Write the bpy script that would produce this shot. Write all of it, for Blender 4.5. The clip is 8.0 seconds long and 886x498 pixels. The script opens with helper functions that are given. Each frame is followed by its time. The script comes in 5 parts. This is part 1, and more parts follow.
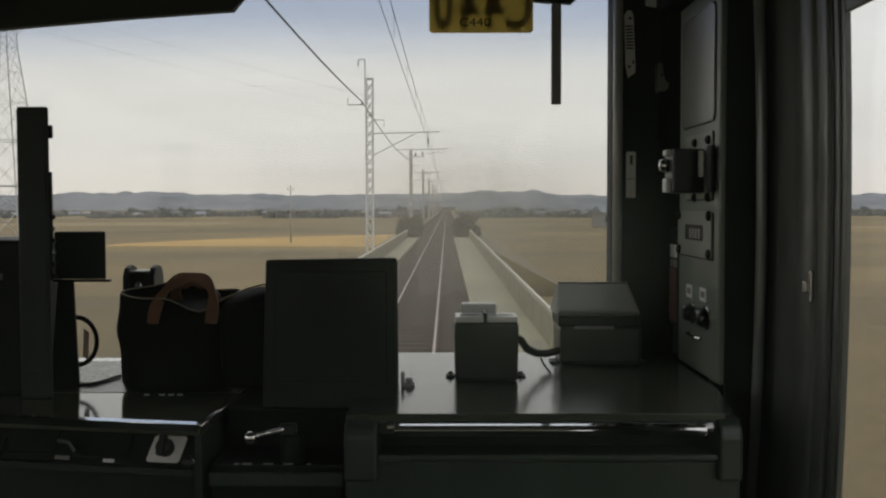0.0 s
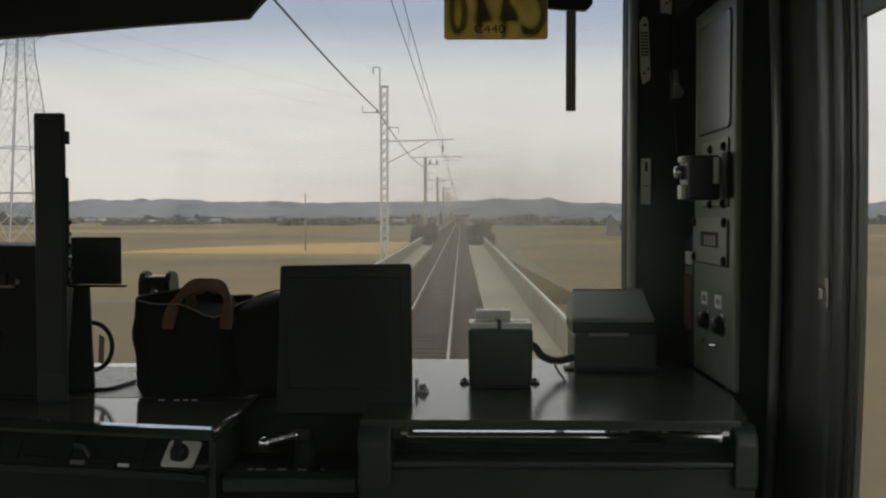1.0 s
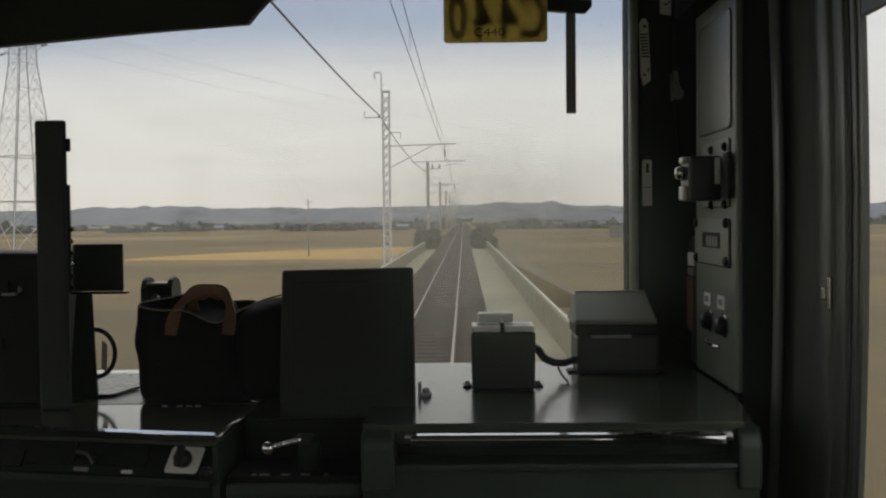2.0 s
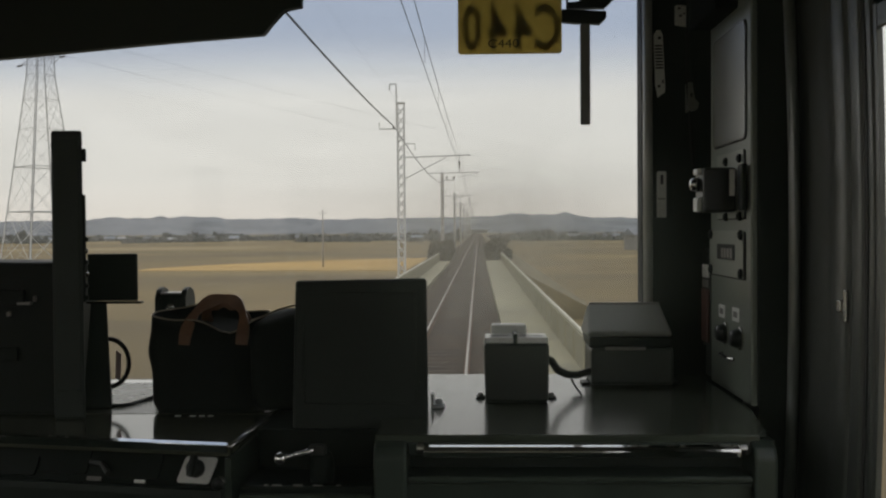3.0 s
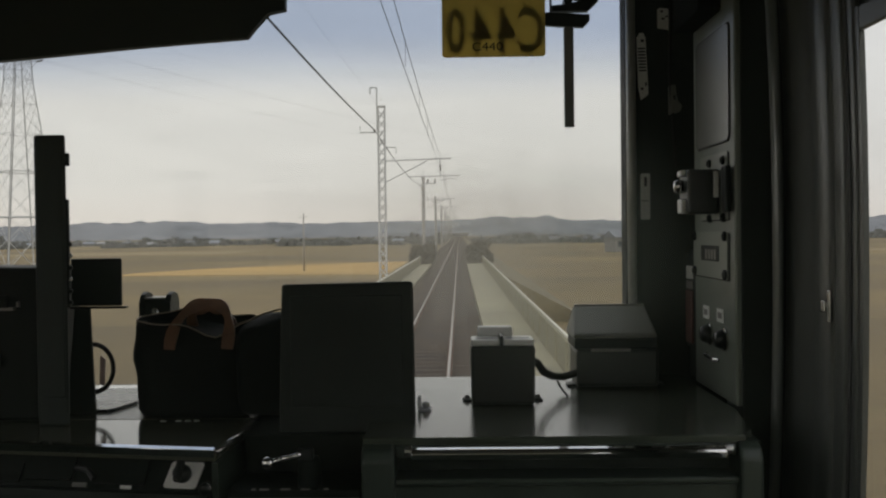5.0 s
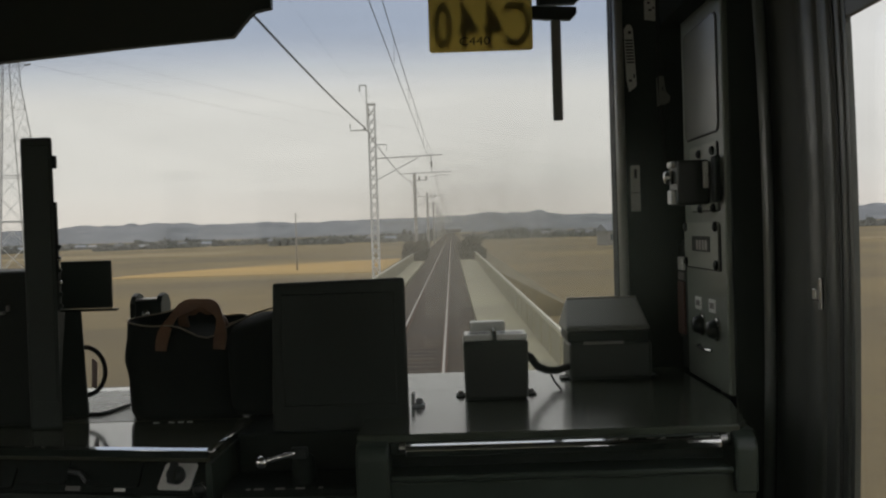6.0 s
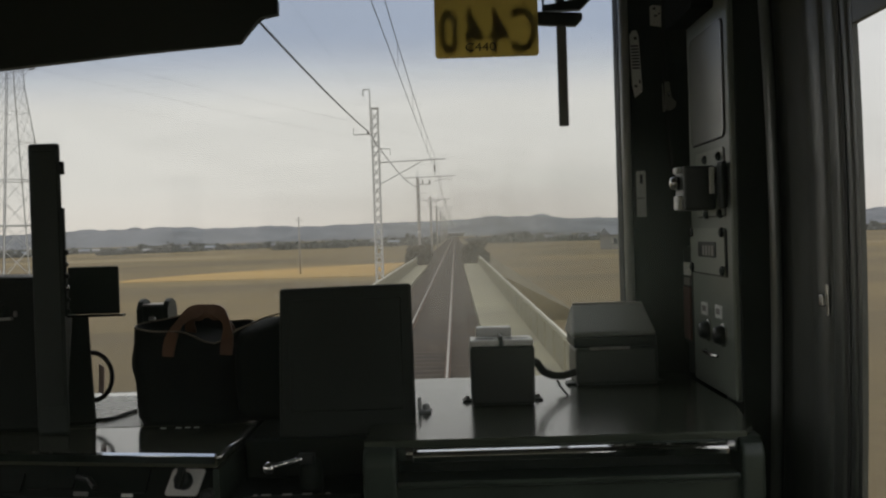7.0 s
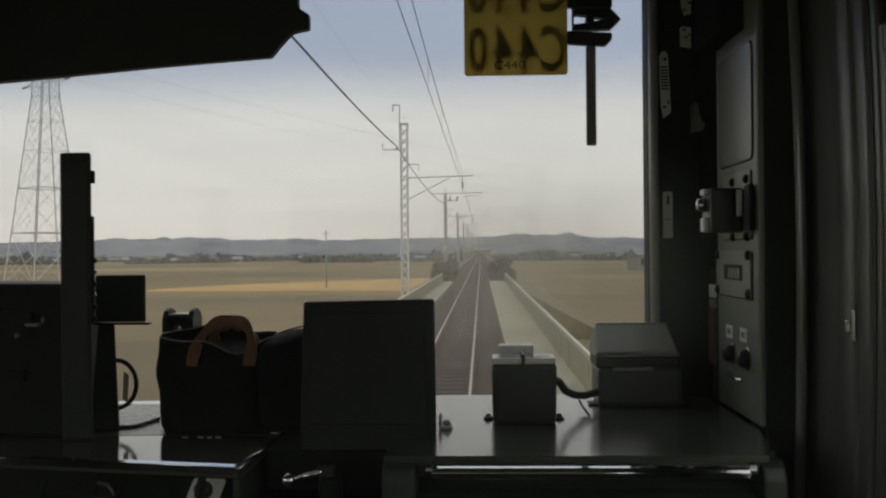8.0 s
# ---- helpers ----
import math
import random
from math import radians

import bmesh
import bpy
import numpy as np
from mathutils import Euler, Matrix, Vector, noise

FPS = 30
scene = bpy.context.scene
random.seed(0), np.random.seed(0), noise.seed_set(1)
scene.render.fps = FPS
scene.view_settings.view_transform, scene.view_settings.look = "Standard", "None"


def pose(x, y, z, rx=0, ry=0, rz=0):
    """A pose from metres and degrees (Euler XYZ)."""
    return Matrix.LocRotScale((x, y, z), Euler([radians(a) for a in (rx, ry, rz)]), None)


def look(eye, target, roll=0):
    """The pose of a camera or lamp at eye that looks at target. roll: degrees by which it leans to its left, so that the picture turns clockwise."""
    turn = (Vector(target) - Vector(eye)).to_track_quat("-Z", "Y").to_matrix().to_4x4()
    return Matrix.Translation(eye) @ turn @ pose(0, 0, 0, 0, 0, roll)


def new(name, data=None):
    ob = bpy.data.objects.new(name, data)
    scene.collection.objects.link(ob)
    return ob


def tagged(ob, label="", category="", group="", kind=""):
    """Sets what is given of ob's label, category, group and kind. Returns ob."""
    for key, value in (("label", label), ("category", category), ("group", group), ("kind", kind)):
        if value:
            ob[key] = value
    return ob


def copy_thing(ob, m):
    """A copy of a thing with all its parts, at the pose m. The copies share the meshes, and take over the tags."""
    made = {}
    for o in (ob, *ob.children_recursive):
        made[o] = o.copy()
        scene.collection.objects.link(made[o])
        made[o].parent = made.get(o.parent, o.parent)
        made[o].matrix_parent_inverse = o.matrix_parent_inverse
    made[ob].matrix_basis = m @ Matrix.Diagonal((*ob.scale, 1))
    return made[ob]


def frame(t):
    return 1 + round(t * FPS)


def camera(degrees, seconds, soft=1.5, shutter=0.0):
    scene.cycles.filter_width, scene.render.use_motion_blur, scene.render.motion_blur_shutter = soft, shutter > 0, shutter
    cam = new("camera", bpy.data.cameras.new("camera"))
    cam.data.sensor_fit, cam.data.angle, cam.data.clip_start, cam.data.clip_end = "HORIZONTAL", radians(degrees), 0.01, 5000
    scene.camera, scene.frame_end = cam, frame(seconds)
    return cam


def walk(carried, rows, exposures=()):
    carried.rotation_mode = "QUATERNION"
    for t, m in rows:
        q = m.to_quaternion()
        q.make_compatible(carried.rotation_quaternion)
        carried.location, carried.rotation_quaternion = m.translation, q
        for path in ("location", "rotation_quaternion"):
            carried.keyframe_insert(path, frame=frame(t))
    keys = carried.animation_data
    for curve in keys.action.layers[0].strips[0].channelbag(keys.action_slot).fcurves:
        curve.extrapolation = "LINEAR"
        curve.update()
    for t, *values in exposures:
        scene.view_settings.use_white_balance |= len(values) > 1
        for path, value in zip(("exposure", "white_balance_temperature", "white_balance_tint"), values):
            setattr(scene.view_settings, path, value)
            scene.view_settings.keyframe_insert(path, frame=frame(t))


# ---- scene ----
cam = camera(47.0, 8.0, soft=2.2)
PATH = [
    (0, (0.003, 0.005, 2.405), (-0.004, 2.004, 2.322), -0.1),
    (0.2, (0.006, 0.007, 2.405), (-0.027, 2.005, 2.331), 0.3),
    (0.5, (0.01, 0.01, 2.405), (-0.047, 2.008, 2.339), 0.3),
    (0.7, (0.007, 0.008, 2.404), (-0.04, 2.006, 2.336), 0.3),
    (1, (0.003, 0.005, 2.402), (-0.032, 2.004, 2.334), -0.0),
    (1.2, (0.004, 0.005, 2.401), (-0.027, 2.004, 2.334), -0.1),
    (1.5, (0.006, 0.004, 2.4), (-0.024, 2.003, 2.33), -0.8),
    (1.7, (0.006, 0.005, 2.4), (-0.025, 2.003, 2.332), -0.7),
    (2.8, (0.008, 0.007, 2.399), (-0.064, 2.006, 2.362), -0.5),
    (3, (0.008, 0.008, 2.399), (-0.061, 2.006, 2.362), -0.4),
    (3.2, (0.007, 0.008, 2.398), (-0.052, 2.007, 2.363), -0.1),
    (3.5, (0.006, 0.009, 2.396), (-0.048, 2.008, 2.37), 0.2),
    (3.7, (0.005, 0.009, 2.397), (-0.04, 2.008, 2.372), -0.1),
    (4, (0.002, 0.009, 2.398), (-0.024, 2.008, 2.364), -0.5),
    (4.2, (0.001, 0.008, 2.398), (-0.014, 2.008, 2.364), -0.6),
    (5.3, (-0.004, 0.006, 2.398), (-0.046, 2.006, 2.368), -0.9),
    (5.5, (-0.005, 0.006, 2.398), (-0.035, 2.006, 2.362), -1.5),
    (5.7, (-0.002, 0.008, 2.397), (-0.024, 2.008, 2.36), -1.6),
    (6, (0.002, 0.011, 2.396), (-0.016, 2.011, 2.358), -1.8),
    (6.2, (0.002, 0.011, 2.396), (-0.01, 2.01, 2.357), -1.8),
    (6.5, (0.001, 0.009, 2.398), (-0.01, 2.009, 2.357), -1.8),
    (6.7, (-0.001, 0.009, 2.399), (-0.008, 2.008, 2.361), -2.1),
    (7, (-0.005, 0.008, 2.4), (-0.029, 2.008, 2.37), -1.8),
    (7.2, (-0.005, 0.006, 2.401), (-0.056, 2.005, 2.38), -1.3),
    (7.3, (-0.005, 0.005, 2.401), (-0.067, 2.004, 2.381), -1.3),
    (7.4, (-0.006, 0.004, 2.401), (-0.083, 2.002, 2.383), -1.0),
    (7.5, (-0.006, 0.003, 2.401), (-0.088, 2.001, 2.383), -0.9),
    (7.7, (-0.004, 0.003, 2.401), (-0.094, 2.001, 2.384), -0.9),
    (7.8, (-0.003, 0.004, 2.4), (-0.098, 2.001, 2.388), -0.8),
    (8, (-0.001, 0.004, 2.4), (-0.076, 2.002, 2.403), -0.5),
]
walk(cam, [(t, look(eye, target, roll)) for t, eye, target, roll in PATH],
     [(0, -0.02), (3.5, -0.03), (5.5, -0.09), (8, -0.12)])

# ---- world, sun, exposure ----
world = bpy.data.worlds.new("sky")
scene.world = world
world.use_nodes = True
wn, wl = world.node_tree.nodes, world.node_tree.links
wn.clear()
w_out = wn.new("ShaderNodeOutputWorld")
w_bg = wn.new("ShaderNodeBackground")
w_sky = wn.new("ShaderNodeTexSky")
w_sky.sky_type = "NISHITA"
w_sky.sun_disc = False
w_sky.sun_elevation = radians(38)
w_sky.sun_rotation = radians(200)
w_sky.dust_density = 4.0
w_co = wn.new("ShaderNodeTexCoord")
w_sep = wn.new("ShaderNodeSeparateXYZ")
wl.new(w_co.outputs["Generated"], w_sep.inputs[0])
# overcast veil: warm white low down, greyer overhead, with soft cloud streaks
w_ramp = wn.new("ShaderNodeValToRGB")
w_ramp.color_ramp.elements[0].position = 0.0
w_ramp.color_ramp.elements[0].color = (0.89, 0.83, 0.76, 1)
w_ramp.color_ramp.elements[1].position = 1.0
w_ramp.color_ramp.elements[1].color = (0.95, 0.98, 1.03, 1)
e = w_ramp.color_ramp.elements.new(0.05)
e.color = (0.885, 0.865, 0.82, 1)
e = w_ramp.color_ramp.elements.new(0.3)
e.color = (0.98, 0.975, 0.955, 1)
wl.new(w_sep.outputs["Z"], w_ramp.inputs[0])
w_map = wn.new("ShaderNodeMapping")
w_map.inputs["Scale"].default_value = (2.0, 2.0, 14.0)
wl.new(w_co.outputs["Generated"], w_map.inputs[0])
w_noise = wn.new("ShaderNodeTexNoise")
w_noise.inputs["Scale"].default_value = 1.4
w_noise.inputs["Detail"].default_value = 4
wl.new(w_map.outputs[0], w_noise.inputs[0])
w_cloud = wn.new("ShaderNodeMapRange")
w_cloud.inputs["From Min"].default_value = 0.3
w_cloud.inputs["From Max"].default_value = 0.7
w_cloud.inputs["To Min"].default_value = 0.93
w_cloud.inputs["To Max"].default_value = 1.04
wl.new(w_noise.outputs["Fac"], w_cloud.inputs[0])
w_mul = wn.new("ShaderNodeVectorMath")
w_mul.operation = "SCALE"
wl.new(w_ramp.outputs[0], w_mul.inputs[0])
wl.new(w_cloud.outputs[0], w_mul.inputs["Scale"])
w_dim = wn.new("ShaderNodeVectorMath")
w_dim.operation = "SCALE"
w_dim.inputs["Scale"].default_value = 0.1
wl.new(w_sky.outputs[0], w_dim.inputs[0])
w_mix = wn.new("ShaderNodeMix")
w_mix.data_type = "RGBA"
w_mix.inputs["Factor"].default_value = 0.88
wl.new(w_dim.outputs[0], w_mix.inputs["A"])
wl.new(w_mul.outputs[0], w_mix.inputs["B"])
wl.new(w_mix.outputs["Result"], w_bg.inputs["Color"])
w_bg.inputs["Strength"].default_value = 1.0
wl.new(w_bg.outputs[0], w_out.inputs[0])

sun = new("sun", bpy.data.lights.new("sun", "SUN"))
sun.data.energy = 0.9
sun.data.angle = radians(20)
sun.data.color = (1.0, 0.95, 0.88)
sun.matrix_world = look((-18, -40, 60), (0, 10, 0))


# ---- materials ----
def mat(name, base, rough=0.6, metal=0.0, var=0.25, scale=6.0, fine=60.0, bump=0.1, second=None, spec=0.5,
        coat=0.0, stretch=(1, 1, 1), wear=None, wear_at=0.62):
    """A procedural surface: base colour varied at two scales, with roughness change, fine relief and optional wear."""
    m = bpy.data.materials.new(name)
    m.use_nodes = True
    n, l = m.node_tree.nodes, m.node_tree.links
    b = n["Principled BSDF"]
    co = n.new("ShaderNodeTexCoord")
    mp = n.new("ShaderNodeMapping")
    mp.inputs["Scale"].default_value = stretch
    l.new(co.outputs["Object"], mp.inputs[0])
    big = n.new("ShaderNodeTexNoise")
    big.inputs["Scale"].default_value = scale
    big.inputs["Detail"].default_value = 5
    small = n.new("ShaderNodeTexNoise")
    small.inputs["Scale"].default_value = fine
    small.inputs["Detail"].default_value = 3
    l.new(mp.outputs[0], big.inputs[0])
    l.new(mp.outputs[0], small.inputs[0])
    add = n.new("ShaderNodeMath")
    add.operation = "MULTIPLY_ADD"
    add.inputs[1].default_value = 0.35
    l.new(small.outputs["Fac"], add.inputs[0])
    l.new(big.outputs["Fac"], add.inputs[2])
    ramp = n.new("ShaderNodeValToRGB")
    lo = tuple(c * (1 - var) for c in base)
    hi = tuple(min(1, c * (1 + var)) for c in (second or base))
    ramp.color_ramp.elements[0].position, ramp.color_ramp.elements[0].color = 0.42, (*lo, 1)
    ramp.color_ramp.elements[1].position, ramp.color_ramp.elements[1].color = 0.92, (*hi, 1)
    l.new(add.outputs[0], ramp.inputs[0])
    last = ramp.outputs[0]
    if wear:
        spot = n.new("ShaderNodeTexNoise")
        spot.inputs["Scale"].default_value = scale * 2.7
        spot.inputs["Detail"].default_value = 8
        l.new(mp.outputs[0], spot.inputs[0])
        cut = n.new("ShaderNodeMapRange")
        cut.inputs["From Min"].default_value = wear_at
        cut.inputs["From Max"].default_value = wear_at + 0.06
        l.new(spot.outputs["Fac"], cut.inputs[0])
        mix = n.new("ShaderNodeMix")
        mix.data_type = "RGBA"
        l.new(cut.outputs[0], mix.inputs["Factor"])
        l.new(last, mix.inputs["A"])
        mix.inputs["B"].default_value = (*wear, 1)
        last = mix.outputs["Result"]
    l.new(last, b.inputs["Base Color"])
    rr = n.new("ShaderNodeMapRange")
    rr.inputs["To Min"].default_value = max(0.02, rough * 0.8)
    rr.inputs["To Max"].default_value = min(1, rough * 1.25)
    l.new(big.outputs["Fac"], rr.inputs[0])
    l.new(rr.outputs[0], b.inputs["Roughness"])
    b.inputs["Metallic"].default_value = metal
    b.inputs["Specular IOR Level"].default_value = spec
    b.inputs["Coat Weight"].default_value = coat
    b.inputs["Coat Roughness"].default_value = 0.08
    if bump:
        bp = n.new("ShaderNodeBump")
        bp.inputs["Strength"].default_value = bump
        bp.inputs["Distance"].default_value = 0.02 if fine < 20 else 0.002
        l.new(small.outputs["Fac"], bp.inputs["Height"])
        l.new(bp.outputs[0], b.inputs["Normal"])
    return m


PAINT = mat("grey_green_cab_paint", (0.04278, 0.0588, 0.0465), 0.32, var=0.2, bump=0.15, wear=(0.085, 0.088, 0.082), wear_at=0.72)
PILLAR = mat("grey_door_pillar_enamel", (0.085, 0.093, 0.082), 0.34, var=0.08, scale=3, bump=0.0, spec=0.7)
# paler than the pillar enamel, so the trim's highlight sits in its colour
TRIM = mat("pale_grey_trim_enamel", (0.20, 0.22, 0.21), 0.10, var=0.05, bump=0.005, spec=0.9, coat=0.3)
RECESS = mat("dark_grey_seal", (0.045, 0.046, 0.043), 0.6, var=0.1, bump=0.02)
BLADE = mat("grey_blade_paint", (0.28, 0.285, 0.275), 0.5, var=0.12, bump=0.05)
PANEL = mat("light_grey_panel_enamel", (0.195, 0.222, 0.182), 0.32, var=0.10, bump=0.05, wear=(0.12, 0.12, 0.11), wear_at=0.7)
HATCH = mat("glossy_grey_hatch_enamel", (0.24, 0.25, 0.225), 0.24, var=0.02, bump=0.0, spec=1.0)
SHELL = mat("black_monitor_enamel", (0.016, 0.022, 0.0185), 0.5, var=0.2, fine=250, bump=0.25, spec=0.3, wear=(0.04, 0.042, 0.038), wear_at=0.7)
MATTE = mat("matte_black_cover", (0.006, 0.007, 0.006), 0.95, var=0.2, bump=0.05, spec=0.03)
COUNTER = mat("pale_grey_counter_plate", (0.30, 0.325, 0.275), 0.3, var=0.08, bump=0.03)
DARK = mat("dark_wall_laminate", (0.01767, 0.0252, 0.02139), 0.5, var=0.25, bump=0.2, spec=0.25)
BLACK = mat("black_crackle_enamel", (0.00558, 0.00945, 0.00744), 0.5, var=0.3, fine=300, bump=0.35, spec=0.2)
PLASTIC = mat("black_moulded_plastic", (0.01023, 0.01365, 0.01209), 0.38, var=0.2, fine=200, bump=0.15)
HOUSING = mat("charcoal_equipment_enamel", (0.024, 0.0325, 0.0275), 0.5, var=0.2, fine=250, bump=0.25, spec=0.3, wear=(0.04, 0.042, 0.038), wear_at=0.7)
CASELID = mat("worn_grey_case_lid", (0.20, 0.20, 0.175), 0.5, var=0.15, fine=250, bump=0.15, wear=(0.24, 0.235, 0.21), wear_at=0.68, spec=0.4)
RELAYGREY = mat("dark_grey_box_enamel", (0.020, 0.0245, 0.020), 0.42, var=0.2, fine=250, bump=0.2, wear=(0.045, 0.045, 0.04), wear_at=0.72)
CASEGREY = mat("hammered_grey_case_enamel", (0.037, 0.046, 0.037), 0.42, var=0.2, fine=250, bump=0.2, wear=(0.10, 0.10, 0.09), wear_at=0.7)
DESK = mat("polished_grey_desk_laminate", (0.05766, 0.0693, 0.05115), 0.19, var=0.15, scale=9, bump=0.012, spec=0.45, coat=0.12)
DESKREAR = mat("worn_rear_desk_plate", (0.095, 0.100, 0.075), 0.26, var=0.15, scale=9, bump=0.01, spec=0.35)
DESKPLATE = mat("polished_steel_desk_plate", (0.07905, 0.084, 0.05952), 0.09, var=0.12, scale=9, bump=0.008, spec=0.55, coat=0.22)
STEEL = mat("brushed_stainless_steel", (0.55, 0.55, 0.53), 0.24, 1.0, var=0.08, fine=180, bump=0.05, stretch=(0.1, 1, 1))
CHROME = mat("worn_chrome", (0.82, 0.82, 0.81), 0.06, 1.0, var=0.08, bump=0.02)
RUBBER = mat("black_rubber_seal", (0.02, 0.02, 0.02), 0.75, var=0.2, bump=0.1)
EDGE = mat("pale_aluminium_edge_strip", (0.62, 0.62, 0.59), 0.34, 0.15, var=0.12, bump=0.05)
FRAME = mat("dull_aluminium_window_frame", (0.30, 0.29, 0.27), 0.45, 0.6, var=0.15, bump=0.08)
# pale lid enamel, whitened further to stand for daylight on the plates
LIDWHITE = mat("pale_glossy_lid_enamel", (0.86, 0.86, 0.82), 0.2, var=0.08, bump=0.03)
WHITE = mat("off_white_card", (0.80, 0.80, 0.76), 0.6, var=0.08, bump=0.04)
LAMINATE = mat("laminated_white_sheet", (0.90, 0.91, 0.88), 0.25, var=0.05, bump=0.01, spec=0.7)
LABEL = mat("printed_label_white", (0.84, 0.85, 0.81), 0.4, var=0.06, bump=0.02)
CARDINK = mat("dark_print_on_card_front", (0.03, 0.026, 0.015), 0.6, var=0.15, bump=0.0)
INK = mat("black_print_ink", (0.025, 0.025, 0.025), 0.6, var=0.1, bump=0.0)
PINK = mat("faded_pink_tag", (0.58, 0.44, 0.40), 0.6, var=0.1, bump=0.03)
RED = mat("faded_red_plastic", (0.12, 0.055, 0.045), 0.45, var=0.15, bump=0.05)
BAGCLOTH = mat("black_nylon_bag_cloth", (0.0093, 0.01208, 0.01116), 0.75, var=0.3, fine=420, bump=0.6, spec=0.15)
LEATHER = mat("tan_leather_strap", (0.145, 0.070, 0.034), 0.5, var=0.3, scale=20, fine=220, bump=0.3)
PIPING = mat("pale_bag_piping", (0.26, 0.22, 0.16), 0.6, var=0.2, bump=0.1)
SHADECLOTH = mat("dark_sun_visor_vinyl", (0.01767, 0.02415, 0.02046), 0.6, var=0.2, fine=300, bump=0.3)
CREAM = mat("pale_green_saloon_panel", (0.74, 0.79, 0.745), 0.5, var=0.06, bump=0.03)
CEIL = mat("dark_grey_cab_ceiling", (0.13, 0.14, 0.13), 0.6, var=0.1, bump=0.05)
FLOOR = mat("grey_rubber_flooring", (0.07, 0.07, 0.065), 0.7, var=0.3, bump=0.3)
BALLAST = mat("rusty_brown_ballast", (0.028, 0.0190, 0.0115), 0.95, var=0.5, scale=0.9, fine=9.0, bump=1.0, second=(0.039, 0.027, 0.0165), spec=0.2)
SLEEPER = mat("weathered_sleeper", (0.030, 0.020, 0.014), 0.95, var=0.25, scale=3, fine=30, bump=0.5)
RAILSTEEL = mat("polished_rail_head", (0.34, 0.32, 0.29), 0.4, 0.6, var=0.1, bump=0.02)
RAILRUST = mat("rusty_rail_web", (0.11, 0.06, 0.038), 0.85, var=0.35, bump=0.3)
CONCRETE = mat("pale_weathered_concrete", (0.25, 0.235, 0.16), 0.9, var=0.2, scale=0.35, fine=5.0, bump=0.4, wear=(0.19, 0.18, 0.13), wear_at=0.6)
CONCRETE_POLE = mat("grey_spun_concrete", (0.27, 0.26, 0.245), 0.85, var=0.2, scale=1.2, fine=30, bump=0.3)
RAILING = mat("white_painted_railing", (0.52, 0.51, 0.43), 0.6, var=0.12, scale=1, bump=0.05, wear=(0.45, 0.4, 0.33), wear_at=0.66)
GALV = mat("galvanised_steel", (0.50, 0.51, 0.51), 0.55, 0.15, var=0.15, scale=2, bump=0.05)
WIRE = mat("dark_cable", (0.10, 0.10, 0.10), 0.6, var=0.1, bump=0.0)
CERAMIC = mat("glazed_insulator", (0.16, 0.15, 0.14), 0.25, var=0.1, bump=0.0)
GRASS = mat("dry_embankment_grass", (0.118, 0.094, 0.046), 0.95, var=0.45, scale=0.25, fine=4.0, bump=1.0, second=(0.15, 0.125, 0.068))
GOLD = mat("straw_stubble_field", (0.36, 0.235, 0.075), 0.95, var=0.2, scale=0.06, fine=1.5, bump=0.8, stretch=(0.3, 1, 1))
STRAW = mat("faded_tan_stubble", (0.215, 0.165, 0.078), 0.95, var=0.2, scale=0.05, fine=1.5, bump=0.8, stretch=(0.3, 1, 1))
LEAF = mat("winter_foliage", (0.050, 0.052, 0.036), 0.9, var=0.5, scale=0.15, fine=2.0, bump=0.0, second=(0.085, 0.075, 0.05))
# greyed woodland colour with the distance haze painted in
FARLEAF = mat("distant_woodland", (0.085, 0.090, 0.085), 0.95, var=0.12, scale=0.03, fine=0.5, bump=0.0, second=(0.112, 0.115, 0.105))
# aerial haze is mixed into the hills' base colour
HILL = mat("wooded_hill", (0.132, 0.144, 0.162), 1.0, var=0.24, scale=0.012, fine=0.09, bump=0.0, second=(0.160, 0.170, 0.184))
HOUSEWALL = mat("pale_house_render", (0.21, 0.205, 0.195), 0.8, var=0.15, scale=0.3, bump=0.1)
HOUSEROOF = mat("grey_roof_tiles", (0.17, 0.18, 0.20), 0.6, var=0.2, scale=0.4, bump=0.2)
PANE_DARK = mat("dark_window_pane", (0.05, 0.06, 0.07), 0.12, var=0.1, bump=0.0)
BARK = mat("grey_brown_bark", (0.09, 0.07, 0.055), 0.95, var=0.3, bump=0.4)
YELLOW = mat("yellow_plate_card", (0.66, 0.54, 0.22), 0.5, var=0.1, scale=5, bump=0.03)


def translucent(m, amount):
    """Lets part of the light pass, as through a thin coloured sheet."""
    n, l = m.node_tree.nodes, m.node_tree.links
    tr = n.new("ShaderNodeBsdfTranslucent")
    mx = n.new("ShaderNodeMixShader")
    mx.inputs[0].default_value = amount
    b = n["Principled BSDF"]
    l.new(b.inputs["Base Color"].links[0].from_socket, tr.inputs[0])
    l.new(b.outputs[0], mx.inputs[1])
    l.new(tr.outputs[0], mx.inputs[2])
    l.new(mx.outputs[0], n["Material Output"].inputs[0])


translucent(YELLOW, 0.9)


